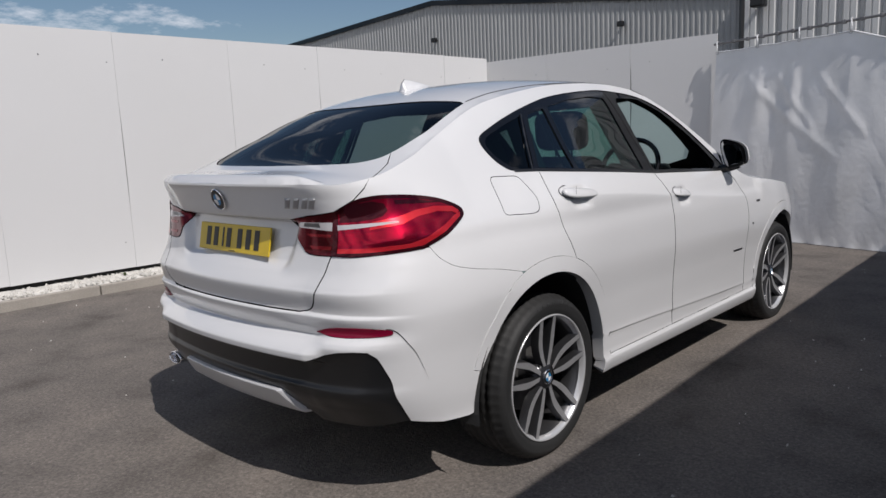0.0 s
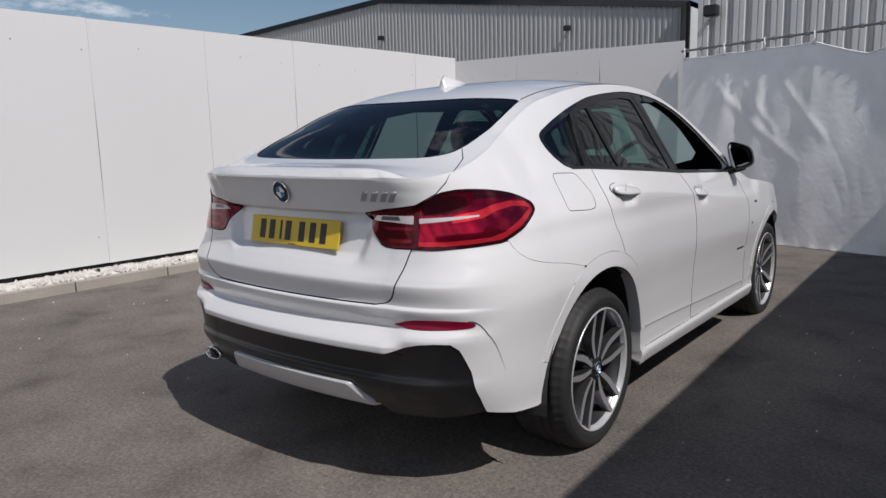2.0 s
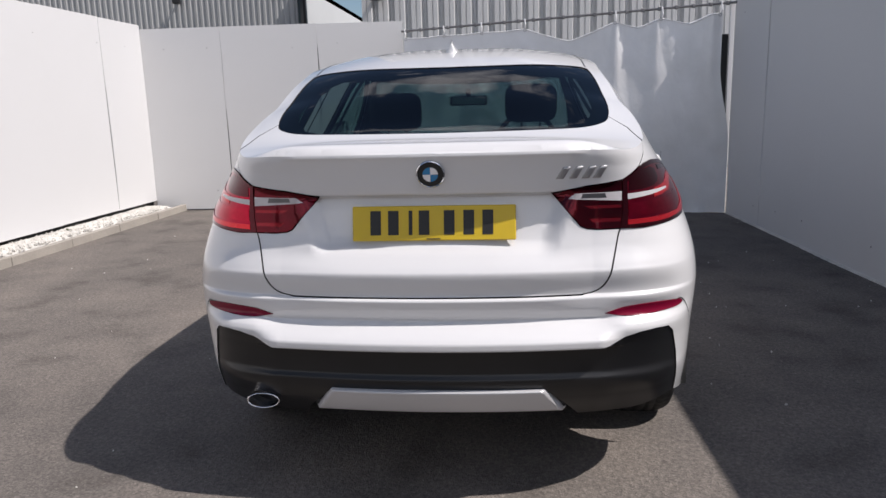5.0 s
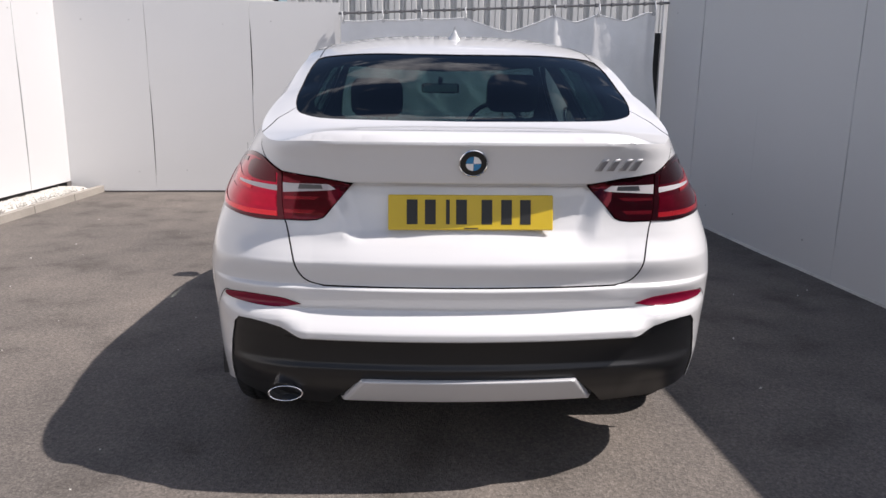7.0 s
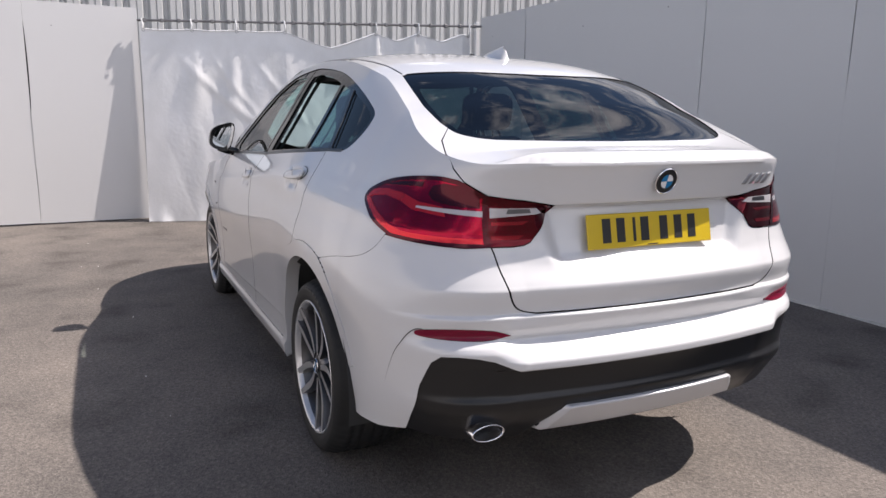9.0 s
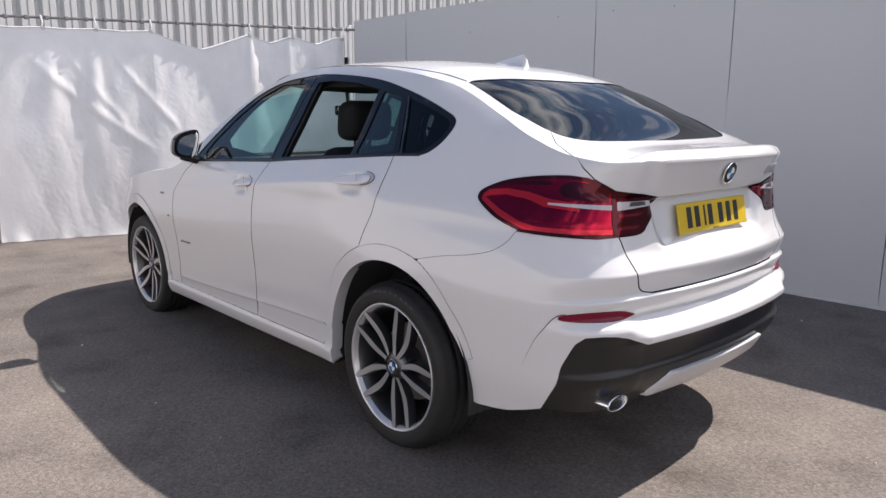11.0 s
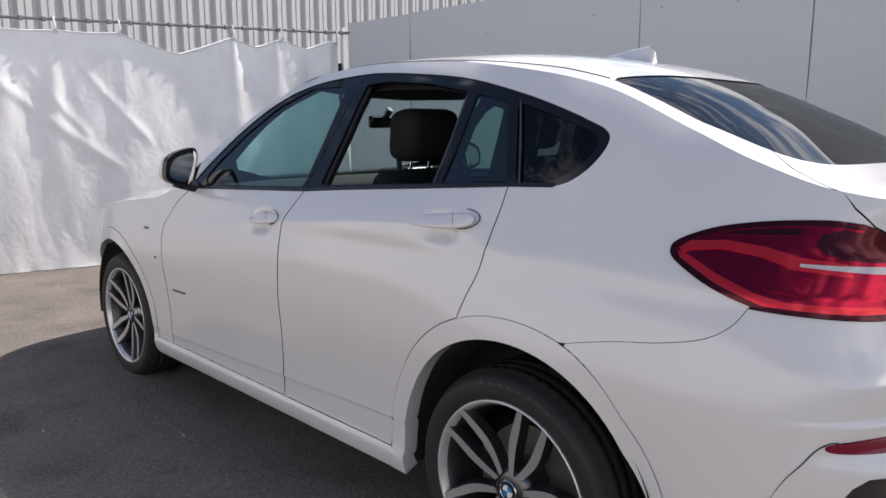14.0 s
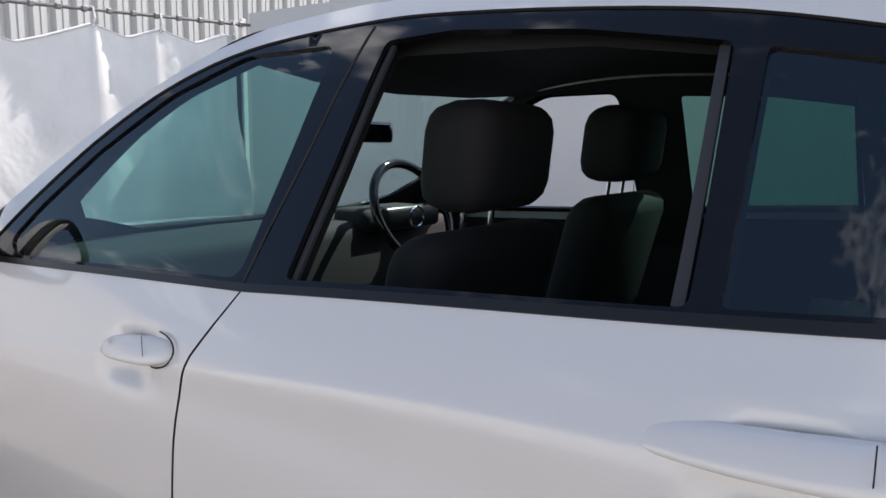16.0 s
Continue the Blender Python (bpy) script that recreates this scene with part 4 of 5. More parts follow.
INNER_TOP = [(0, -.20), (.30, -.17), (.48, -.13), (.525, -.15), (.545, -.25), (.55, -.40), (.535, -.48), (.49, -.55), (.40, -.60), (.22, -.635), (0, -.645), (0, -.82), (.5, -.78)] \
    + [(e_at(y) - .005, float(y)) for y in np.arange(-.66, 2.1, .06)] + [(.6, 2.14), (0, 2.22), (0, 2.10), (.4, 2.07), (.61, 1.99), (.655, 1.92), (.62, 1.70), (.555, 1.42), (.52, 1.40), (.33, 1.44), (0, 1.46)]
for side in (1, -1):
    front = .862 if side > 0 else .966                                # the belt column stands behind one front seat
    panes = [rounded(p, r) for p, r in ((PANE_F, .03), (PANE_R, .012), (PANE_X, .012), (PANE_Q, .03))]
    body_part("window_surround", sheet(wall_xyz, DLO, panes, gap=.0005, lift=-.004, step=.025), GLOSSBLACK, car, "gloss black window surround", side=side)
    for i, p in enumerate(panes):
        if (side, i) in ((1, 0), (-1, 1)):
            continue                                                                   # these two windows are wound down
        ob = body_part("side_window", sheet(wall_xyz, p, gap=-.004, lift=-.009, thick=.003, step=.04), (CLEAR, TINT, TINT, BACKTINT)[i], car if i == 3 else DOORS[side][0 if i == 0 else 1],
                       "clear front side window" if i == 0 else "dark tinted side window", side=side)
        ob.visible_shadow = i > 0
    body_part("belt_strip", sheet(wall_xyz, [(1.90, 1.116), (1.037, 1.137), (.086, 1.198), (-.05, 1.2025), (-.05, 1.2125), (.086, 1.209), (1.037, 1.149), (1.90, 1.128)], gap=0, lift=.002, thick=.008), BLACK, car, side=side)
    # pillar edge in lighter grey, a painted stand-in for the sun glinting along it
    body_part("pillar_glint_strip", sheet(wall_xyz, [(.060, 1.209), (.065, 1.209), (.172, 1.440), (.167, 1.441)], gap=0, lift=.001, thick=.004), ALLOYDARK, car, "thin pillar edge, its sun glint put in as grey", side=side)
    body_part("frame_seam", sheet(wall_xyz, [(1.044, 1.140), (1.048, 1.140), (.999, 1.560), (.995, 1.560)], gap=0, lift=-.0025, thick=.002), SHUT, car, side=side)
    body_part("window_channel", sheet(wall_xyz, [(.386, 1.200), (.400, 1.200), (.414, 1.484), (.401, 1.484)], gap=0, lift=-.014, thick=.006), CHANNEL, DOORS[side][1], "grey rubber window channel", side=side)
    body_part("window_channel", sheet(wall_xyz, [(.946, 1.166), (.956, 1.166), (.948, 1.528), (.938, 1.528)], gap=0, lift=-.014, thick=.006), CHANNEL, DOORS[side][1], "grey rubber window channel", side=side)
    body_part("door_lining", sheet(wall_xyz, [(-.55, .90), (.52, .90), (.53, .40), (2.26, .40), (2.28, .90), (2.5, .90), (2.5, 1.0)] + [(float(s), float(g_edge(s)) - .01) for s in np.arange(2.1, -.62, -.06)],
                                   [shrink(panes[0], -.026)] + [rounded(p, .012) for p in ([(front, 1.156), (front - .008, 1.536)] + LINING_R, LINING_X, LINING_Q)], gap=0, lift=-.05, thick=0, step=.05), TRIM, car, side=side)
    # arch trims, sills, shade strip of the flank fold
    for cy, end in ((0, 159.4), (2.81, 183)):
        body_part("arch_trim", sheet(wall_xyz, closing(cy, HUB, .4994, 0 if cy else .058, -10.0, end, 60) + closing(cy, HUB, .437, 0 if cy else .018, -11.6, end, 44)[::-1], gap=0, lift=.0025, thick=.055, step=.02), PAINT, car, side=side, shut=False)
    body_part("arch_lip", sheet(wall_xyz, closing(0, HUB, .4375, .018, 159.4, 180, 10) + closing(0, HUB, .448, .018, 159.4, 180, 10)[::-1], gap=0, lift=.0006, thick=.06, step=.02), PAINT, car, side=side, shut=False)
    fold = flow(rx((.785, .730), (.800, .726)) + sy((-.742, .702), (-.708, .650), (-.676, .585), (-.652, .525)), 5)
    # tapered dark sliver on the skin, painting the shade of the bumper fold
    body_part("crease_shade_strip", sheet(wall_xyz, fold + [(p[0] - .0045 * (1 - i / len(fold)) ** 1.5 - .0002, p[1] - .003 * (1 - i / len(fold))) for i, p in enumerate(fold)][::-1], gap=0, lift=.0012, thick=0, step=.01), SHUT, car, side=side)
    body_part("roof_moulding", sheet(top_xyz, [(.552, -.06), (.556, -.06), (.555, .5), (.545, 1.0), (.52, 1.22), (.516, 1.22), (.541, 1.0), (.551, .5)], gap=0, lift=.0015, thick=.004), BLACK, car, side=side)
    # tail lamp details: light guides and clear strip
    k = dict(gap=0, thick=.002, step=.02)
    lamps = [o for o in car.children if o.name.startswith("tail_lamp")][-2:] if side < 0 else [o for o in car.children if o.name.startswith("tail_lamp")][:2]
    outer, inner = lamps
    body_part("lamp_rim", sheet(wall_xyz, LIGHT_OUT, [shrink(LIGHT_OUT, .013)], lift=.0042, **k), REDDARK, outer, "dark lamp rim", side=side)
    body_part("light_guide", sheet(wall_xyz, sy((-.428, 1.094), (-.448, 1.112), (-.52, 1.123), (-.60, 1.118), (-.67, 1.100)) + rx((.70, 1.090), (.70, 1.062)) + sy((-.66, 1.076), (-.60, 1.096), (-.52, 1.104), (-.458, 1.094), (-.440, 1.083)), lift=.0048, **k), REDHOT, outer, "bright red light guide", side=side)
    body_part("light_guide", sheet(wall_xyz, sy((-.426, 1.088), (-.436, 1.074), (-.52, 1.034), (-.62, .999)) + rx((.72, .987), (.61, .984), (.61, 1.000), (.70, 1.002)) + sy((-.66, 1.010), (-.60, 1.024), (-.52, 1.053), (-.455, 1.082)), lift=.0048, **k), REDHOT, outer, "bright red light guide", side=side)
    body_part("inner_field", sheet(wall_xyz, rx((.612, 1.052), (.70, 1.054)) + sy((-.66, 1.062), (-.61, 1.070), (-.585, 1.052), (-.62, 1.030)) + rx((.74, 1.014), (.612, 1.012)), lift=.0044, **k), REDMID, outer, side=side)
    body_part("dark_field", sheet(wall_xyz, rx((.612, 1.126), (.652, 1.154)) + sy((-.73, 1.160), (-.695, 1.150), (-.69, 1.125), (-.71, 1.108)) + rx((.70, 1.098), (.66, 1.092), (.612, 1.090)), lift=.0044, **k), REDDARK, outer, side=side)
    body_part("dark_streak", sheet(wall_xyz, sy((-.66, 1.160), (-.58, 1.154), (-.49, 1.133), (-.58, 1.140), (-.66, 1.145)), lift=.0044, **k), REDDARK, outer, side=side)
    body_part("pale_strip", sheet(wall_xyz, rx((.60, 1.082), (.68, 1.085)) + sy((-.67, 1.088), (-.67, 1.082)) + rx((.68, 1.071), (.60, 1.064)), lift=.005, **k), WHITELENS, outer, "pale strip in the lamp", side=side)
    body_part("seam", sheet(wall_xyz, rx((.590, 1.129), (.602, 1.130), (.606, .974), (.586, .974)), lift=.0052, **k), REDDARK, outer, side=side)
    body_part("reversing_light", sheet(wall_xyz, rx((.425, 1.072), (.445, 1.090), (.588, 1.092), (.588, 1.062)), lift=.0045, **k), WHITELENS, inner, "clear reversing light", side=side)
    body_part("reversing_bulb", sheet(wall_xyz, rx((.462, 1.075), (.466, 1.088), (.535, 1.089), (.54, 1.074)), lift=.0052, **k), ALLOYDARK, inner, side=side)
    body_part("light_guide", sheet(wall_xyz, rx((.585, 1.050), (.47, 1.050), (.49, 1.040), (.585, 1.040)), lift=.0045, **k), REDWARM, inner, side=side)
    body_part("light_guide", sheet(wall_xyz, rx((.585, 1.008), (.485, 1.008), (.50, .996), (.585, .996)), lift=.0045, **k), REDWARM, inner, side=side)
    # door handles
    for yc, zc in ((.268, 1.116), (1.262, 1.040)):
        bm = bmesh.new()
        bmesh.ops.create_uvsphere(bm, u_segments=24, v_segments=16, radius=1)
        x0 = float(width(yc, zc)) + .024
        for v in bm.verts:
            a, b, c = v.co
            a, b, c = (math.copysign(abs(q) ** e, q) for q, e in ((a, .75), (b, .55 if b < 0 else .8), (c, .7)))
            t = .5 + .5 * b                                        # 0 at the lock end, 1 at the hinge end
            v.co = (side * (x0 + a * (.017 - .005 * t) + .002 - .010 * b * b + (-.55 * (c * .021))), yc + b * (.122 if b < 0 else .095 if yc > 1 else .158), zc + c * (.023 - .007 * t) + .010 - .02 * t)
        if side < 0:
            bmesh.ops.reverse_faces(bm, faces=bm.faces[:])
        h = part("door_handle", bm, PAINT, DOORS[side][0 if yc > 1 else 1], "body-coloured door handle", smooth=True)
        part("lock_seam", tube([(side * (x0 + .0165 - .012 * (zz - zc)), yc - .065, zz) for zz in np.linspace(zc - .012, zc + .034, 7)], .0007, 5), BLACK, DOORS[side][0 if yc > 1 else 1])
        ring = [(yc - .070 + .060 * math.cos(a), zc + .010 + .027 * math.sin(a)) for a in np.linspace(radians(95), radians(275), 24)]
        part("lock_gap", tube([(side * (float(width(q, zz - .02)) + .0035), q, zz) for q, zz in ring], .0016, 5), BLACK, DOORS[side][0 if yc > 1 else 1], "dark gap round the lock cap")
body_part("headlining", sheet(top_xyz, INNER_TOP, gap=0, lift=-.035, thick=0, step=.06), TRIM, car, both=True)


def diffuser():
    """The silver insert: a shallow dished bar with rolled edges, wider at its foot."""
    bm = bmesh.new()
    rows_ = []
    for t, back in ((0, .045), (0, .008), (.04, .001), (.12, 0), (.5, -.002), (.88, 0), (.96, .001), (1, .008), (1, .05)):
        row = []
        for x in np.linspace(-1, 1, 61):
            top_, foot_ = .462, .364
            half = .350 + .072 * t
            zz = top_ + (foot_ - top_) * t
            e = max(0.0, abs(x) - .965) / .035
            row.append(bm.verts.new((half * x, -.966 + .66 * (top_ - zz) + .16 * (half * x) ** 2 + back + .03 * e * e, zz)))
        rows_.append(row)
    for r0, r1 in zip(rows_, rows_[1:]):
        for p, q, r, s_ in zip(r0, r0[1:], r1[1:], r1):
            bm.faces.new((p, s_, r, q))
    bmesh.ops.recalc_face_normals(bm, faces=bm.faces[:])
    return part("diffuser", bm, SILVER, car, "silver painted diffuser insert", smooth=True)


diffuser()

# underside and wheel houses
bm = box(-.60, .60, -.40, 3.45, .22, .30, .02)
box(-.86, .86, .52, 2.29, .22, .30, .02, bm)
box(-.60, .60, -.78, -.36, .345, .40, .02, bm)
part("underbody", bm, LINER, car)
part("cabin_floor", box(-.68, .68, -.60, 2.2, .42, .46), TRIM, car)
part("parcel_shelf", box(-.66, .66, -.70, .02, 1.02, 1.05, .01), TRIM, car)
# unseen block added inside the bumper; it closes the upper gap to sunlight
part("bumper_backing", box(-.42, .42, -.862, -.80, .375, .80, .004), LINER, car)
part("tail_lining", box(-.60, .60, -.80, -.76, .45, 1.15), TRIM, car)
for side in (1, -1):
    for cy in (0, 2.81):
        own = bmesh.new()
        rows_ = []
        for i in range(33):
            a = radians(-8 + 196 * i / 32)
            rows_.append([own.verts.new((side * xx, cy + rr * math.cos(a), HUB + rr * math.sin(a))) for xx, rr in ((.905 if cy == 0 else .86, .452), (.80, .455), (.58, .45), (.56, .0))])
        for r0, r1 in zip(rows_, rows_[1:]):
            for k in range(3):
                own.faces.new((r0[k], r1[k], r1[k + 1], r0[k + 1])) 
        part("wheel_house", own, LINER, car)


def wheel(side, cy, tyre_w, turn, out):
    """Alloy wheel with five pairs of curved spokes; the axle runs along x and the face looks outwards."""
    h = tyre_w / 2
    rim = lathe([(.250, -h * .85), (.243, -h * .6), (.232, -.02), (.235, .05), (.244, h * .70), (.254, h * .80)], 72)
    w = part("wheel", rim, BARREL, car, "five twin-spoke alloy wheel", smooth=True)
    w.location = (side * ((.897 if cy else .913) - h), cy + (-.008 if cy else .015), HUB + .002)
    if side < 0:
        w.rotation_euler = (0, 0, math.pi)
    tread = [(.3505, -.092), (.3595, -.088), (.361, -.068), (.353, -.066), (.353, -.058), (.362, -.056), (.3625, -.03), (.354, -.028), (.354, -.020), (.363, -.018),
             (.363, .018), (.354, .020), (.354, .028), (.3625, .03), (.362, .056), (.353, .058), (.353, .066), (.361, .068), (.3595, .088), (.3505, .092)]
    wall_ = [(.252, .78), (.260, .87), (.272, .95), (.292, 1.0), (.309, .99), (.313, .995), (.317, .985), (.331, .93), (.341, .82)]
    prof = [(r, -a * h) for r, a in wall_] + [(.3525 + (r - .3615) * .5, a * h / .135) for r, a in tread] + [(r, a * h) for r, a in wall_[::-1]]
    bm = lathe(prof, 168)
    for v in bm.verts:                                             # cross grooves in the shoulders of the tread
        r = math.hypot(v.co.y, v.co.z)
        if r > .336 and abs(v.co.x) > .05 * h / .135 and round(math.atan2(v.co.y, v.co.z) / (2 * math.pi / 168)) % 3 == 0:
            v.co.y *= .989; v.co.z *= .989
    t = part("tyre", bm, RUBBER, w, "black rubber tyre", smooth=True)
    for i in range(8):                                             # plain raised marks on the sidewall
        mark = part("sidewall_mark", box(-.001, .001, -.006, .006, -.005, .005, .0008), MARK, w)
        a = radians(62 + 6.2 * i)
        mark.matrix_basis = Matrix.Rotation(a - math.pi / 2, 4, "X") @ Matrix.Translation((h * .985, 0, .319))
    part("lip", lathe([(.250, h * .80), (.257, h * .92), (.2630, h * .965), (.2672, h * .972), (.2695, h * .93), (.258, h * .80)], 72), LIPMAT, w, "machined bright rim lip", smooth=True)
    part("brake_disc", lathe([(.06, .015), (.165, .015), (.165, -.01), (.06, -.01)], 48), DISC, w, smooth=False)
    part("brake_caliper", box(-.02, .035, -.175, -.115, -.085, .085, .012, seg=2), DISC, w)
    part("hub", lathe([(.0, h * out), (.040, h * out), (.058, h * out - .008), (.068, h * out - .022), (.075, .0)], 40), ALLOYDARK, w, smooth=True)
    n = 14
    me = bpy.data.meshes.new("spoke")
    verts, faces, mats = [], [], []
    for sgn in (1, -1):
        base = len(verts)
        for i in range(n + 1):
            u = i / n
            r = .050 + .210 * u
            off = sgn * (.012 + .026 * math.sin(math.pi / 2 * min(1, u / .55)) + .008 * u)
            half = .0115 + .0055 * math.sin(math.pi * u)
            face = h * (out + .01 + (.94 - out) * u ** 1.3) - .004 * math.sin(math.pi * u)
            for o, xx in ((-half - .003, face - .034), (-half * .80, face), (half * .80, face), (half + .003, face - .034)):
                verts.append((xx, off + o, r))
        for i in range(n):
            for q in range(3):
                a = base + 4 * i + q
                faces.append((a, a + 1, a + 5, a + 4))
                mats.append(1 if q == 1 else 0)
        faces.append(tuple(base + j for j in (0, 1, 2, 3))); mats.append(0)
    me.from_pydata(verts, [], faces)
    me.materials.append(ALLOYDARK); me.materials.append(ALLOY)
    me.polygons.foreach_set("material_index", mats)
    for i in range(5):
        s_ = new("spoke", me)
        s_.parent = w
        s_.rotation_euler = (radians(72 * i + turn), 0, 0)
        b = part("wheel_bolt", lathe([(0, h * out - .010), (.009, h * out - .010), (.010, h * out - .03)], 10), BLACK, w)
        a = radians(72 * i + turn + 36)
        b.location = (0, .057 * math.sin(a), .057 * math.cos(a))
    roundel("centre_cap", w, Matrix.Translation((h * out + .002, 0, 0)) @ Matrix.Rotation(radians(90), 4, "Y"), .031)
    return w


def roundel(name, parent, m, r):
    """A round badge: chrome rim, black ring, blue and white quarters; it faces along its z."""
    ob = part(name, lathe([(r * .94, 0), (r, .001), (r, .004), (r * .94, .006), (r * .90, .004), (0.0001, .004)], 48, "Z"), CHROME, parent, "round chrome-rimmed badge", smooth=False)
    ob.matrix_basis = m
    if parent is car:
        part("ring", lathe([(r * .90, .0052), (0.0001, .0056)], 40, "Z"), INK, ob)
        kids = ob
        for i in range(4):
            bm = bmesh.new()
            c = bm.verts.new((0, 0, .0066))
            ring = [bm.verts.new((r * .54 * math.cos(a), r * .54 * math.sin(a), .0066)) for a in np.linspace(i * math.pi / 2 + .02, (i + 1) * math.pi / 2 - .02, 9)]
            for p, q in zip(ring, ring[1:]):
                bm.faces.new((c, p, q))
            part("quarter", bm, BLUE if i % 2 else ENAMEL, kids)
    else:
        # small cap: colours as slots of the one mesh
        me = ob.data
        bm = bmesh.new()
        bm.from_mesh(me)
        for i in range(4):
            c = bm.verts.new((0, 0, .0066))
            ring = [bm.verts.new((r * .60 * math.cos(a), r * .60 * math.sin(a), .0066)) for a in np.linspace(i * math.pi / 2, (i + 1) * math.pi / 2, 9)]
            for p, q in zip(ring, ring[1:]):
                bm.faces.new((c, p, q)).material_index = 2 if i % 2 else 3
        for f in bm.faces:
            if f.material_index == 0 and all(v.co.xy.length < r * .92 for v in f.verts):
                f.material_index = 1
        bm.to_mesh(me); bm.free()
        for mt in (INK, BLUE, ENAMEL):
            me.materials.append(mt)
    return ob


for side in (1, -1):
    wheel(side, 0, .275, 2 if side > 0 else 51, .80)
    wheel(side, 2.81, .250, 13 if side > 0 else 57, .66)

# badges and number plate on the tail
roundel("badge", car, Matrix.Translation((0, float(tail(0, 1.166)) - .008, 1.166)) @ Matrix.Rotation(radians(90 + 17), 4, "X"), .044)
plate = part("number_plate", box(-.26, .26, -.0035, .0035, -.0565, .0565, .003), PLATE, car, "yellow rear number plate with black bars")
plate.matrix_basis = Matrix.Translation((0, float(tail(0, 1.0)) - .012, 1.003)) @ Matrix.Rotation(radians(-11.5), 4, "X")
for i, xx in enumerate((-.185, -.128, -.073, -.030, .050, .112, .172)):
    wd = .012 if i == 2 else .034
    part("bar", box(xx - wd / 2, xx + wd / 2, -.0052, -.003, -.038, .041, .001), INK, plate)
part("bar", box(-.022, .022, -.0045, -.003, -.053, -.049), INK, plate)


def tilted_bar(name, foot, head, wide, mat, parent, label=""):
    """A slanted bar with a domed front on the upper tail, from (x, z) to (x, z)."""
    bm = bmesh.new()
    rows_ = []
    for t in np.linspace(0, 1, 5):
        x, zz = foot[0] + (head[0] - foot[0]) * t, foot[1] + (head[1] - foot[1]) * t
        rows_.append([bm.verts.new((x + k * wide, float(tail(x + k * wide, zz)) - o, zz)) for k, o in ((-.5, -.002), (-.5, .002), (-.25, .0035), (.25, .0035), (.5, .002), (.5, -.002))])
    for r0, r1 in zip(rows_, rows_[1:]):
        for p, q, r, s_ in zip(r0, r0[1:], r1[1:], r1):
            bm.faces.new((p, q, r, s_))
    bm.faces.new(rows_[0][::-1]); bm.faces.new(rows_[-1])
    bmesh.ops.recalc_face_normals(bm, faces=bm.faces[:])
    return part(name, bm, mat, parent, label, smooth=True)


model = tilted_bar("model_badge", (.394, 1.139), (.416, 1.177), .024, BADGE, car, "chrome model badge of plain slanted bars")
for x in (.434, .474, .508):
    tilted_bar("bar", (x, 1.139), (x + .022, 1.177), .024, BADGE, model)
for side in (1, -1):
    for y0, y1, z0, z1 in ((1.955, 2.085, .621, .631), (2.222, 2.240, .763, .774), (2.31, 2.362, .897, .909)):
        body_part("wing_badge", sheet(wall_xyz, [(y0, z0), (y1, z0), (y1 - .006, z1), (y0 - .006, z1)], gap=0, lift=.003, thick=.003), ALLOYDARK, car, "small dark badge", side=side)

# exhaust tip, antenna fin
bm = lathe([(.022, .12), (.027, .10), (.0275, 0), (.0262, -.006), (.0245, 0), (.023, .08)], 40, "Y")
for v in bm.verts:
    v.co.x *= 2.1
ex = part("exhaust_tip", bm, CHROME, car, "oval chrome exhaust tip", smooth=True)
ex.location = (-.598, -.872, .392)
bm = lathe([(.0246, .0), (.0001, .0)], 32, "Y")
for v in bm.verts:
    v.co.x *= 2.1
part("exhaust_bore", bm, LINER, ex).location = (0, .05, 0)
bm = bmesh.new()
nn = 14
rows_ = []
for i in range(nn + 1):
    u = i / nn
    yy = .115 + .21 * u
    top_ = .062 * (1 - u) ** .9 + .002
    half = .033 * math.sin(math.pi * (.16 + .84 * u)) ** .6 + .001
    zb = float(g_top(yy)) - .004
    rows_.append([bm.verts.new((x * half, yy + (.022 if q > .9 and u == 0 else 0), zb + q * top_)) for x, q in ((-1, 0), (-.62, .25), (-.25, .62), (-.10, .94), (0, 1), (.10, .94), (.25, .62), (.62, .25), (1, 0))])
for r0, r1 in zip(rows_, rows_[1:]):
    for a, b, c, d in zip(r0, r0[1:], r1[1:], r1):
        bm.faces.new((a, b, c, d))
bm.faces.new(rows_[0])
bmesh.ops.recalc_face_normals(bm, faces=bm.faces[:])
part("antenna_fin", bm, PAINT, car, "white shark-fin roof aerial", smooth=True)


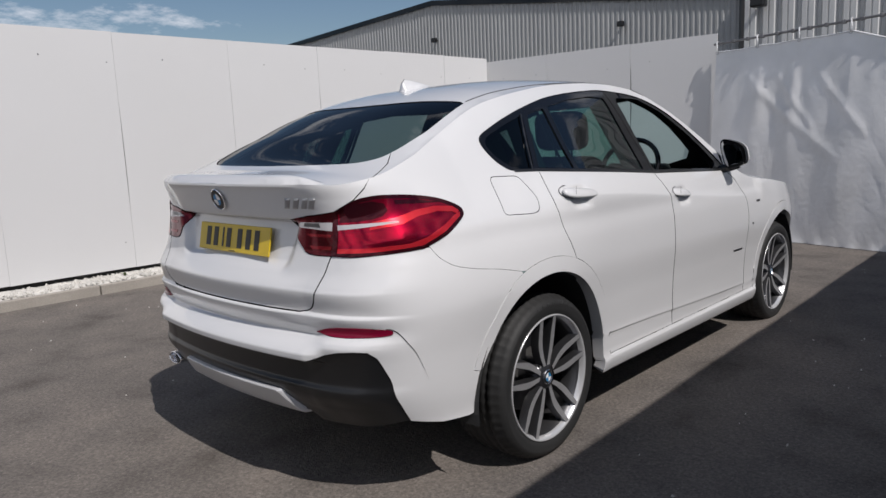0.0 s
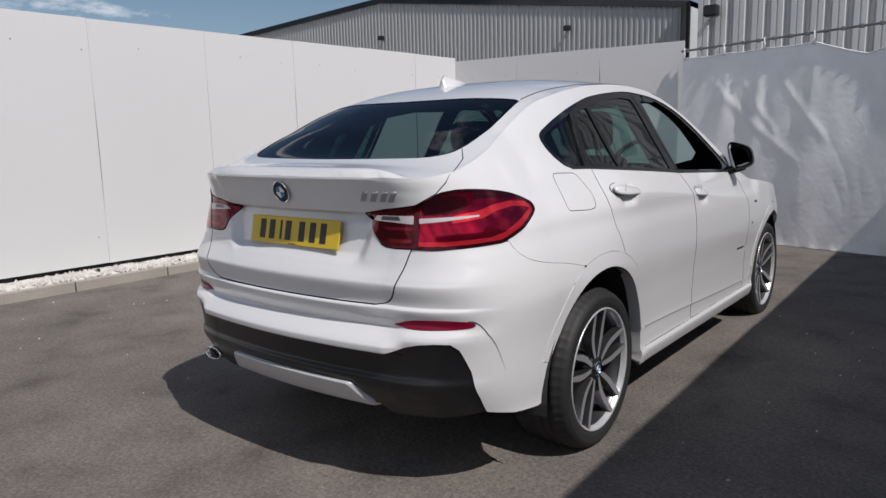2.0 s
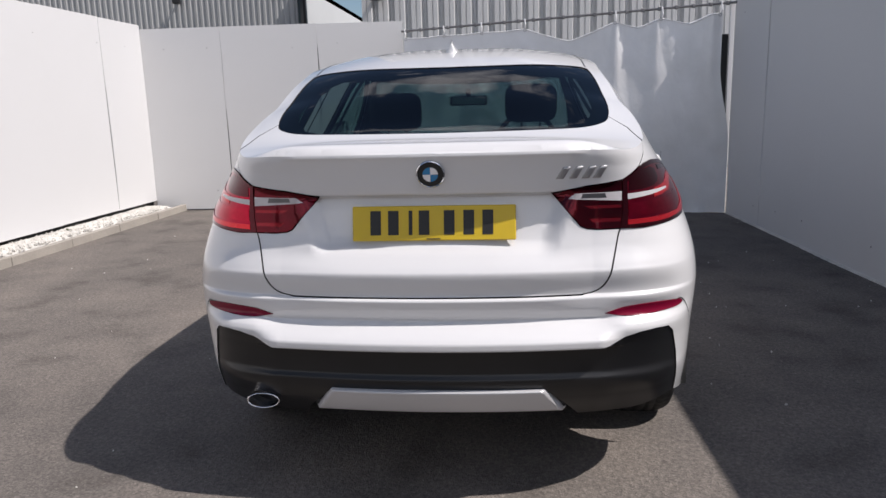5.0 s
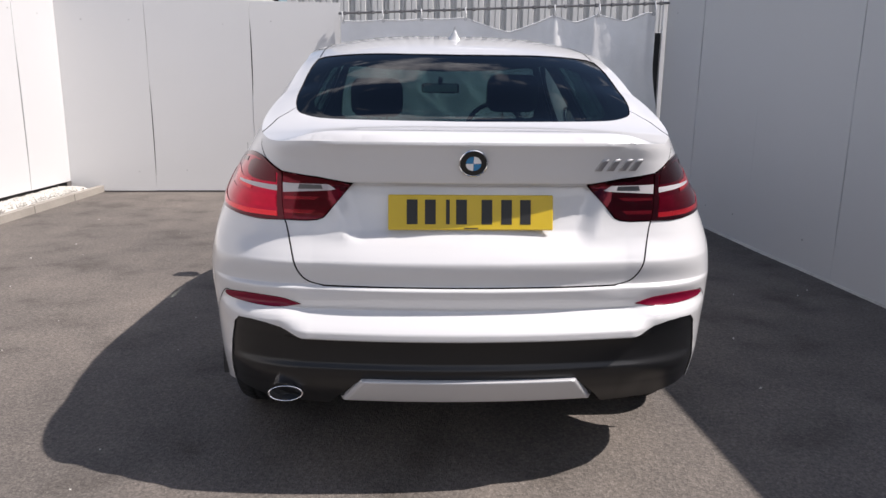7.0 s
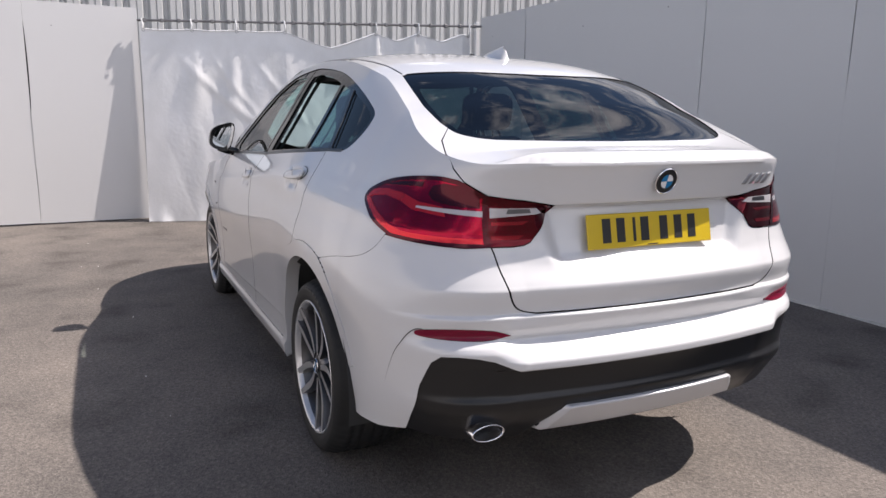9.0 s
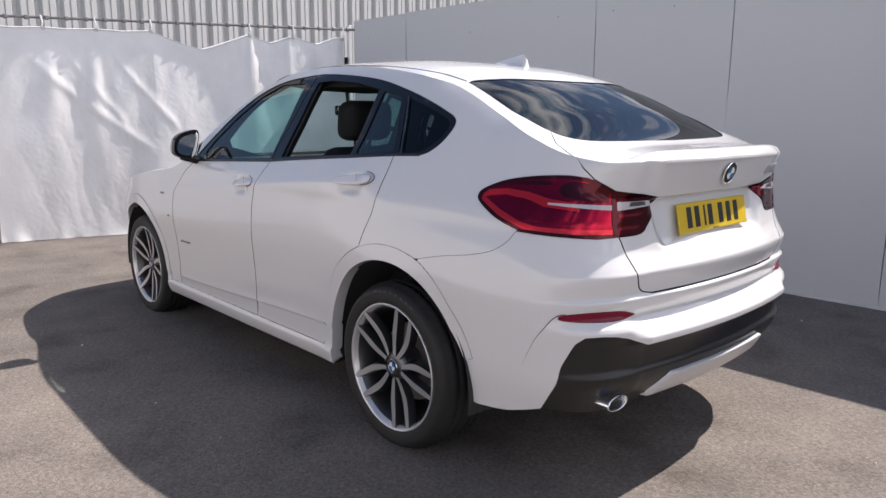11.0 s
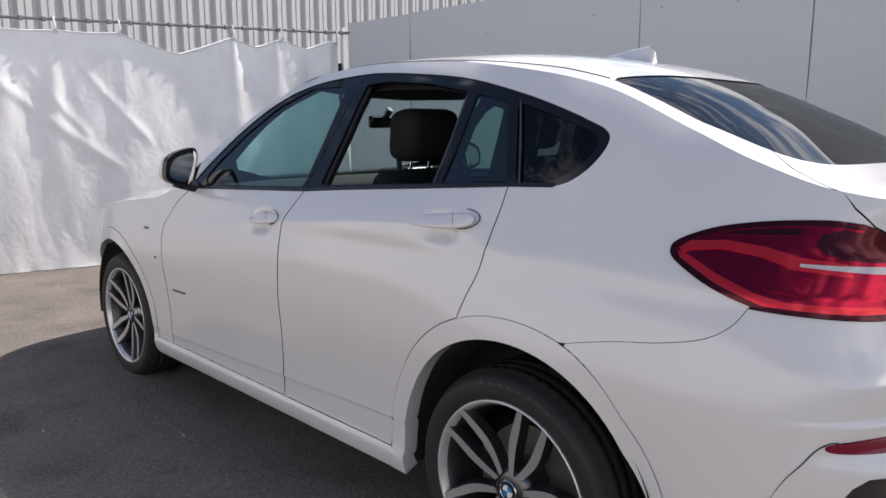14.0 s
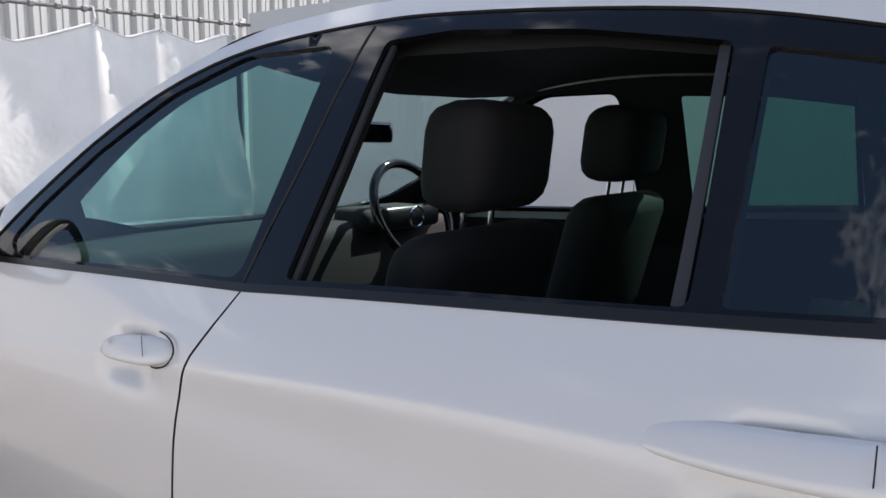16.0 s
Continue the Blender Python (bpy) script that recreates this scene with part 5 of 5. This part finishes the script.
def door_mirror(side):
    bm = bmesh.new()
    bmesh.ops.create_uvsphere(bm, u_segments=28, v_segments=18, radius=1)
    for v in bm.verts:
        a, b, c = (math.copysign(abs(q) ** .62, q) for q in v.co)
        b = max(b, -.55)
        a2 = a * .077 * (1 + .10 * c)
        v.co = (side * (.935 + a2 * .86 - .017 * c), 1.915 + b * (.072 - .02 * a), 1.216 + c * (.077 - .020 * a))
    if side < 0:
        bmesh.ops.reverse_faces(bm, faces=bm.faces[:])
    m = part("door_mirror", bm, PAINT, car, "white door mirror with black foot", smooth=True)

    def oval(shrink_, y, mat, name):
        o = bmesh.new()
        ring = []
        for i in range(40):
            t = 2 * math.pi * i / 40
            a, c = (math.copysign(abs(q) ** .62, q) for q in (math.cos(t), math.sin(t)))
            ring.append(o.verts.new((side * (.935 + a * .0662 * shrink_ * (1 + .10 * c) - .017 * c), y, 1.216 + c * (.077 - .020 * a) * shrink_)))
        f = o.faces.new(ring)
        e = bmesh.ops.extrude_face_region(o, geom=[f])
        for v in e["geom"]:
            if isinstance(v, bmesh.types.BMVert):
                v.co.y += .040 if mat is GLOSSBLACK else .012
        bmesh.ops.recalc_face_normals(o, faces=o.faces[:])
        return part(name, o, mat, m)
    oval(1.035, 1.868, GLOSSBLACK, "frame")
    oval(.74, 1.864, MIRROR, "mirror_glass")
    part("foot", tube([(side * .80, 1.89, 1.118), (side * .86, 1.90, 1.125), (side * .91, 1.908, 1.140), (side * .95, 1.912, 1.155)], .026, 12), GLOSSBLACK, m, smooth=True)
    part("base_trim", box(side * .835 - .012, side * .835 + .012, 1.80, 1.97, 1.085, 1.135, .01), GLOSSBLACK, m)
    return m


door_mirror(1), door_mirror(-1)


# ---- the car: cabin ----
def soft_block(x0, x1, y0, y1, z0, z1, r, tilt=0.0, bm=None):
    own = box(x0, x1, y0, y1, z0, z1, r, seg=3)
    if tilt:
        for v in own.verts:
            v.co.y -= (v.co.z - z0) * math.tan(radians(tilt))
    return join(bm, own)


for sx in (-.37, .37):
    seat = part("front_seat", soft_block(sx - .25, sx + .25, 1.0, 1.48, .50, .66, .05), TRIM, car, "black cloth front seat", smooth=True)
    oy = .03 if sx > 0 else 0
    part("backrest", soft_block(sx - .24, sx + .24, 1.0 + oy, 1.13 + oy, .60, 1.222 + oy * .9, .06, 14), TRIM, seat, smooth=True)
    part("headrest", soft_block(sx - .140, sx + .140, .838 + oy, 1.0 + oy, 1.252 + oy, 1.458 + oy, .055, 6), TRIM, seat, smooth=True)
    for dx in (-.05, .05):
        part("headrest_post", tube([(sx + dx, .945 + oy, 1.14), (sx + dx, .925 + oy, 1.30)], .006, 8), CHROME, seat)
bench = part("rear_bench", soft_block(-.64, .64, .10, .55, .52, .70, .05), TRIM, car, "black rear bench seat", smooth=True)
part("backrest", soft_block(-.64, .64, .02, .16, .66, 1.10, .05, 14), TRIM, bench, smooth=True)
for sx in (-.40, .40):
    part("headrest", soft_block(sx - .12, sx + .12, -.05, .04, 1.12, 1.25, .04), TRIM, bench, smooth=True)
part("dashboard", soft_block(-.72, .72, 1.78, 2.13, .72, 1.125, .05), TRIM, car, "dark dashboard", smooth=True)
part("instrument_hood", soft_block(.20, .54, 1.76, 1.92, 1.08, 1.165, .03), TRIM, car, smooth=True)
sw = part("steering_wheel", tube([(.37 + .185 * math.cos(a), 1.69 + .185 * math.sin(a) * .42, 1.150 + .185 * math.sin(a) * .9) for a in np.linspace(0, 2 * math.pi, 40)[:-1]], .016, 10, closed=True), GLOSSBLACK, car, "black steering wheel", smooth=True)
part("boss", soft_block(.22, .52, 1.685, 1.73, 1.095, 1.175, .02), BLACK, sw, smooth=True)
part("trim_ring", tube([(.37 + .035 * math.cos(a), 1.675, 1.135 + .035 * math.sin(a)) for a in np.linspace(0, 2 * math.pi, 20)[:-1]], .004, 6, closed=True), CHROME, sw)
rv = part("rear_view_mirror", soft_block(-.118, .118, 1.56, 1.585, 1.385, 1.446, .012), GLOSSBLACK, car, "black interior mirror", smooth=True)
part("mirror_glass", box(-.106, .106, 1.5575, 1.5595, 1.392, 1.439, .0008), MIRROR, rv)
part("mirror_stem", tube([(0, 1.575, 1.43), (0, 1.575, 1.45), (0, 1.55, 1.478)], .016, 8), BLACK, rv)


# ---- kerb and gravel along the west wall ----
kerb_run = new("kerb")
tagged(kerb_run, "weathered concrete edging kerb beside the white wall", "kerb", kind="structure")
me_block = None
wall_dir = (WEST1 - WEST0).normalized()
for i in range(16):
    base = WEST0 + wall_dir * (i * .915 + .02)
    if me_block is None:
        bm = box(.345, .415, 0, .905, -.2, .105, .008, seg=2)
        for v in bm.verts:
            v.co += Vector(noise.noise_vector(v.co * 6)) * .003
        ob = part("kerb_block", bm, KERBMAT, kerb_run)
        me_block = ob.data
    else:
        ob = new("kerb_block", me_block)
        ob.parent = kerb_run
    a = math.atan2(wall_dir.y, wall_dir.x) - math.pi / 2
    ob.matrix_basis = Matrix.Translation(base + Vector((0, 0, random.uniform(-.006, .006)))) @ Matrix.Rotation(a + random.uniform(-.006, .006), 4, "Z")
GRAVELMAT = material("pale_gravel", (0.60, 0.58, 0.54), 0.9, grain=0.4, scale=40, stain=0.4, stain_scale=6)
verts, faces = [], []
rnd = random.Random(7)
nb = 300
for i in range(nb + 1):
    p = WEST0 + wall_dir * (14.3 * i / nb)
    for off, z in ((-.06, .112), (.0, .122), (.12, .120), (.25, .112), (.348, .088)):
        verts.append((p.x + off, p.y, z + rnd.uniform(-.012, .012)))
for i in range(nb):
    for k in range(4):
        a = 5 * i + k
        faces.append((a, a + 1, a + 6, a + 5))
for i in range(2600):
    p = WEST0 + wall_dir * (rnd.random() ** .8 * 14.2 if i % 3 else 7 + rnd.random() * 7.2)
    c = p + Vector((rnd.uniform(-.03, .34), 0, .117))
    r = rnd.uniform(.008, .022)
    k = len(verts)
    rot = Euler((rnd.uniform(0, 6), rnd.uniform(0, 6), rnd.uniform(0, 6))).to_matrix()
    for q in ((1, 0, 0), (-1, 0, 0), (0, 1, 0), (0, -1, 0), (0, 0, 1), (0, 0, -1)):
        verts.append(tuple(c + rot @ Vector((q[0] * r * 1.3, q[1] * r, q[2] * r * .7))))
    faces += [(k + a, k + b, k + d) for a, b, d in ((0, 2, 4), (2, 1, 4), (1, 3, 4), (3, 0, 4), (2, 0, 5), (1, 2, 5), (3, 1, 5), (0, 3, 5))]
gravel = mesh_object("gravel", verts, faces, GRAVELMAT, smooth=False)
tagged(gravel, "strip of pale loose gravel behind the kerb", "gravel", kind="stuff")


def weed(along, size, n):
    """A small tuft of narrow leaves in the gravel."""
    p = WEST0 + wall_dir * along
    bm = bmesh.new()
    for i in range(n):
        a, lean = rnd.uniform(0, 6.28), rnd.uniform(.3, 1.1)
        d, side_ = Vector((math.cos(a), math.sin(a), 0)), Vector((-math.sin(a), math.cos(a), 0))
        ln = size * rnd.uniform(.6, 1.2)
        pts_ = [Vector((0, 0, 0)) + d * rnd.uniform(0, .02), d * ln * .5 * lean + Vector((0, 0, ln * .55)), d * ln * lean + Vector((0, 0, ln * .7 * (1.3 - lean * .5)))]
        q = [bm.verts.new(pts_[0] - side_ * .003), bm.verts.new(pts_[0] + side_ * .003), bm.verts.new(pts_[1] + side_ * .007), bm.verts.new(pts_[1] - side_ * .007), bm.verts.new(pts_[2])]
        bm.faces.new((q[0], q[1], q[2], q[3])); bm.faces.new((q[3], q[2], q[4]))
    ob = part("weed", bm, WEED)
    ob.location = (p.x + rnd.uniform(.08, .3), p.y, .112)
    tagged(ob, "small green weed tuft growing in the pale gravel", "weed", group="weeds along the kerb")


for along, size, n in ((8.6, .05, 16), (10.15, .09, 30), (11.05, .07, 22), (9.4, .04, 12), (12.3, .05, 14), (6.9, .05, 14)):
    weed(along, size, n)

# pale grit swept against the foot of the shaded wall
e_a, e_b = EAST0, EAST1
verts, faces = [], []
for i in range(701):
    p = e_a.lerp(e_b, i / 700)
    wd = .012 + .030 * max(0, noise.noise((i * .011, 2.0, 0))) + .012 * abs(noise.noise((i * .13, 5.0, 0)))
    verts += [(p.x + .01, p.y, .031), (p.x - wd * .5, p.y, .029), (p.x - wd, p.y, .014)]
for i in range(700):
    for k in range(2):
        a = 3 * i + k
        faces.append((a, a + 1, a + 4, a + 3))
grit = mesh_object("wall_foot_grit", verts, faces, GRAVELMAT)
tagged(grit, "thin line of pale grit along the wall foot", "grit", kind="stuff")

# loose pale grit lying about the yard
verts, faces = [], []
for i in range(140):
    x, y = rnd.uniform(-4.2, 3.0), rnd.uniform(-4.5, 5.5)
    if abs(x) < 1.0 and -1.1 < y < 3.9:
        continue
    r, k = rnd.uniform(.0025, .007), len(verts)
    rot = Euler((rnd.uniform(0, 6), rnd.uniform(0, 6), rnd.uniform(0, 6))).to_matrix()
    for q in ((1, 0, 0), (-1, 0, 0), (0, 1, 0), (0, -1, 0), (0, 0, 1), (0, 0, -1)):
        verts.append(tuple(Vector((x, y, GROUND + r * .5)) + rot @ Vector((q[0] * r * 1.4, q[1] * r, q[2] * r * .8))))
    faces += [(k + a, k + b, k + d) for a, b, d in ((0, 2, 4), (2, 1, 4), (1, 3, 4), (3, 0, 4), (2, 0, 5), (1, 2, 5), (3, 1, 5), (0, 3, 5))]
loose = mesh_object("loose_grit", verts, faces, GRAVELMAT, smooth=False)
tagged(loose, "scattered small pale stones on the asphalt", "grit", kind="stuff")
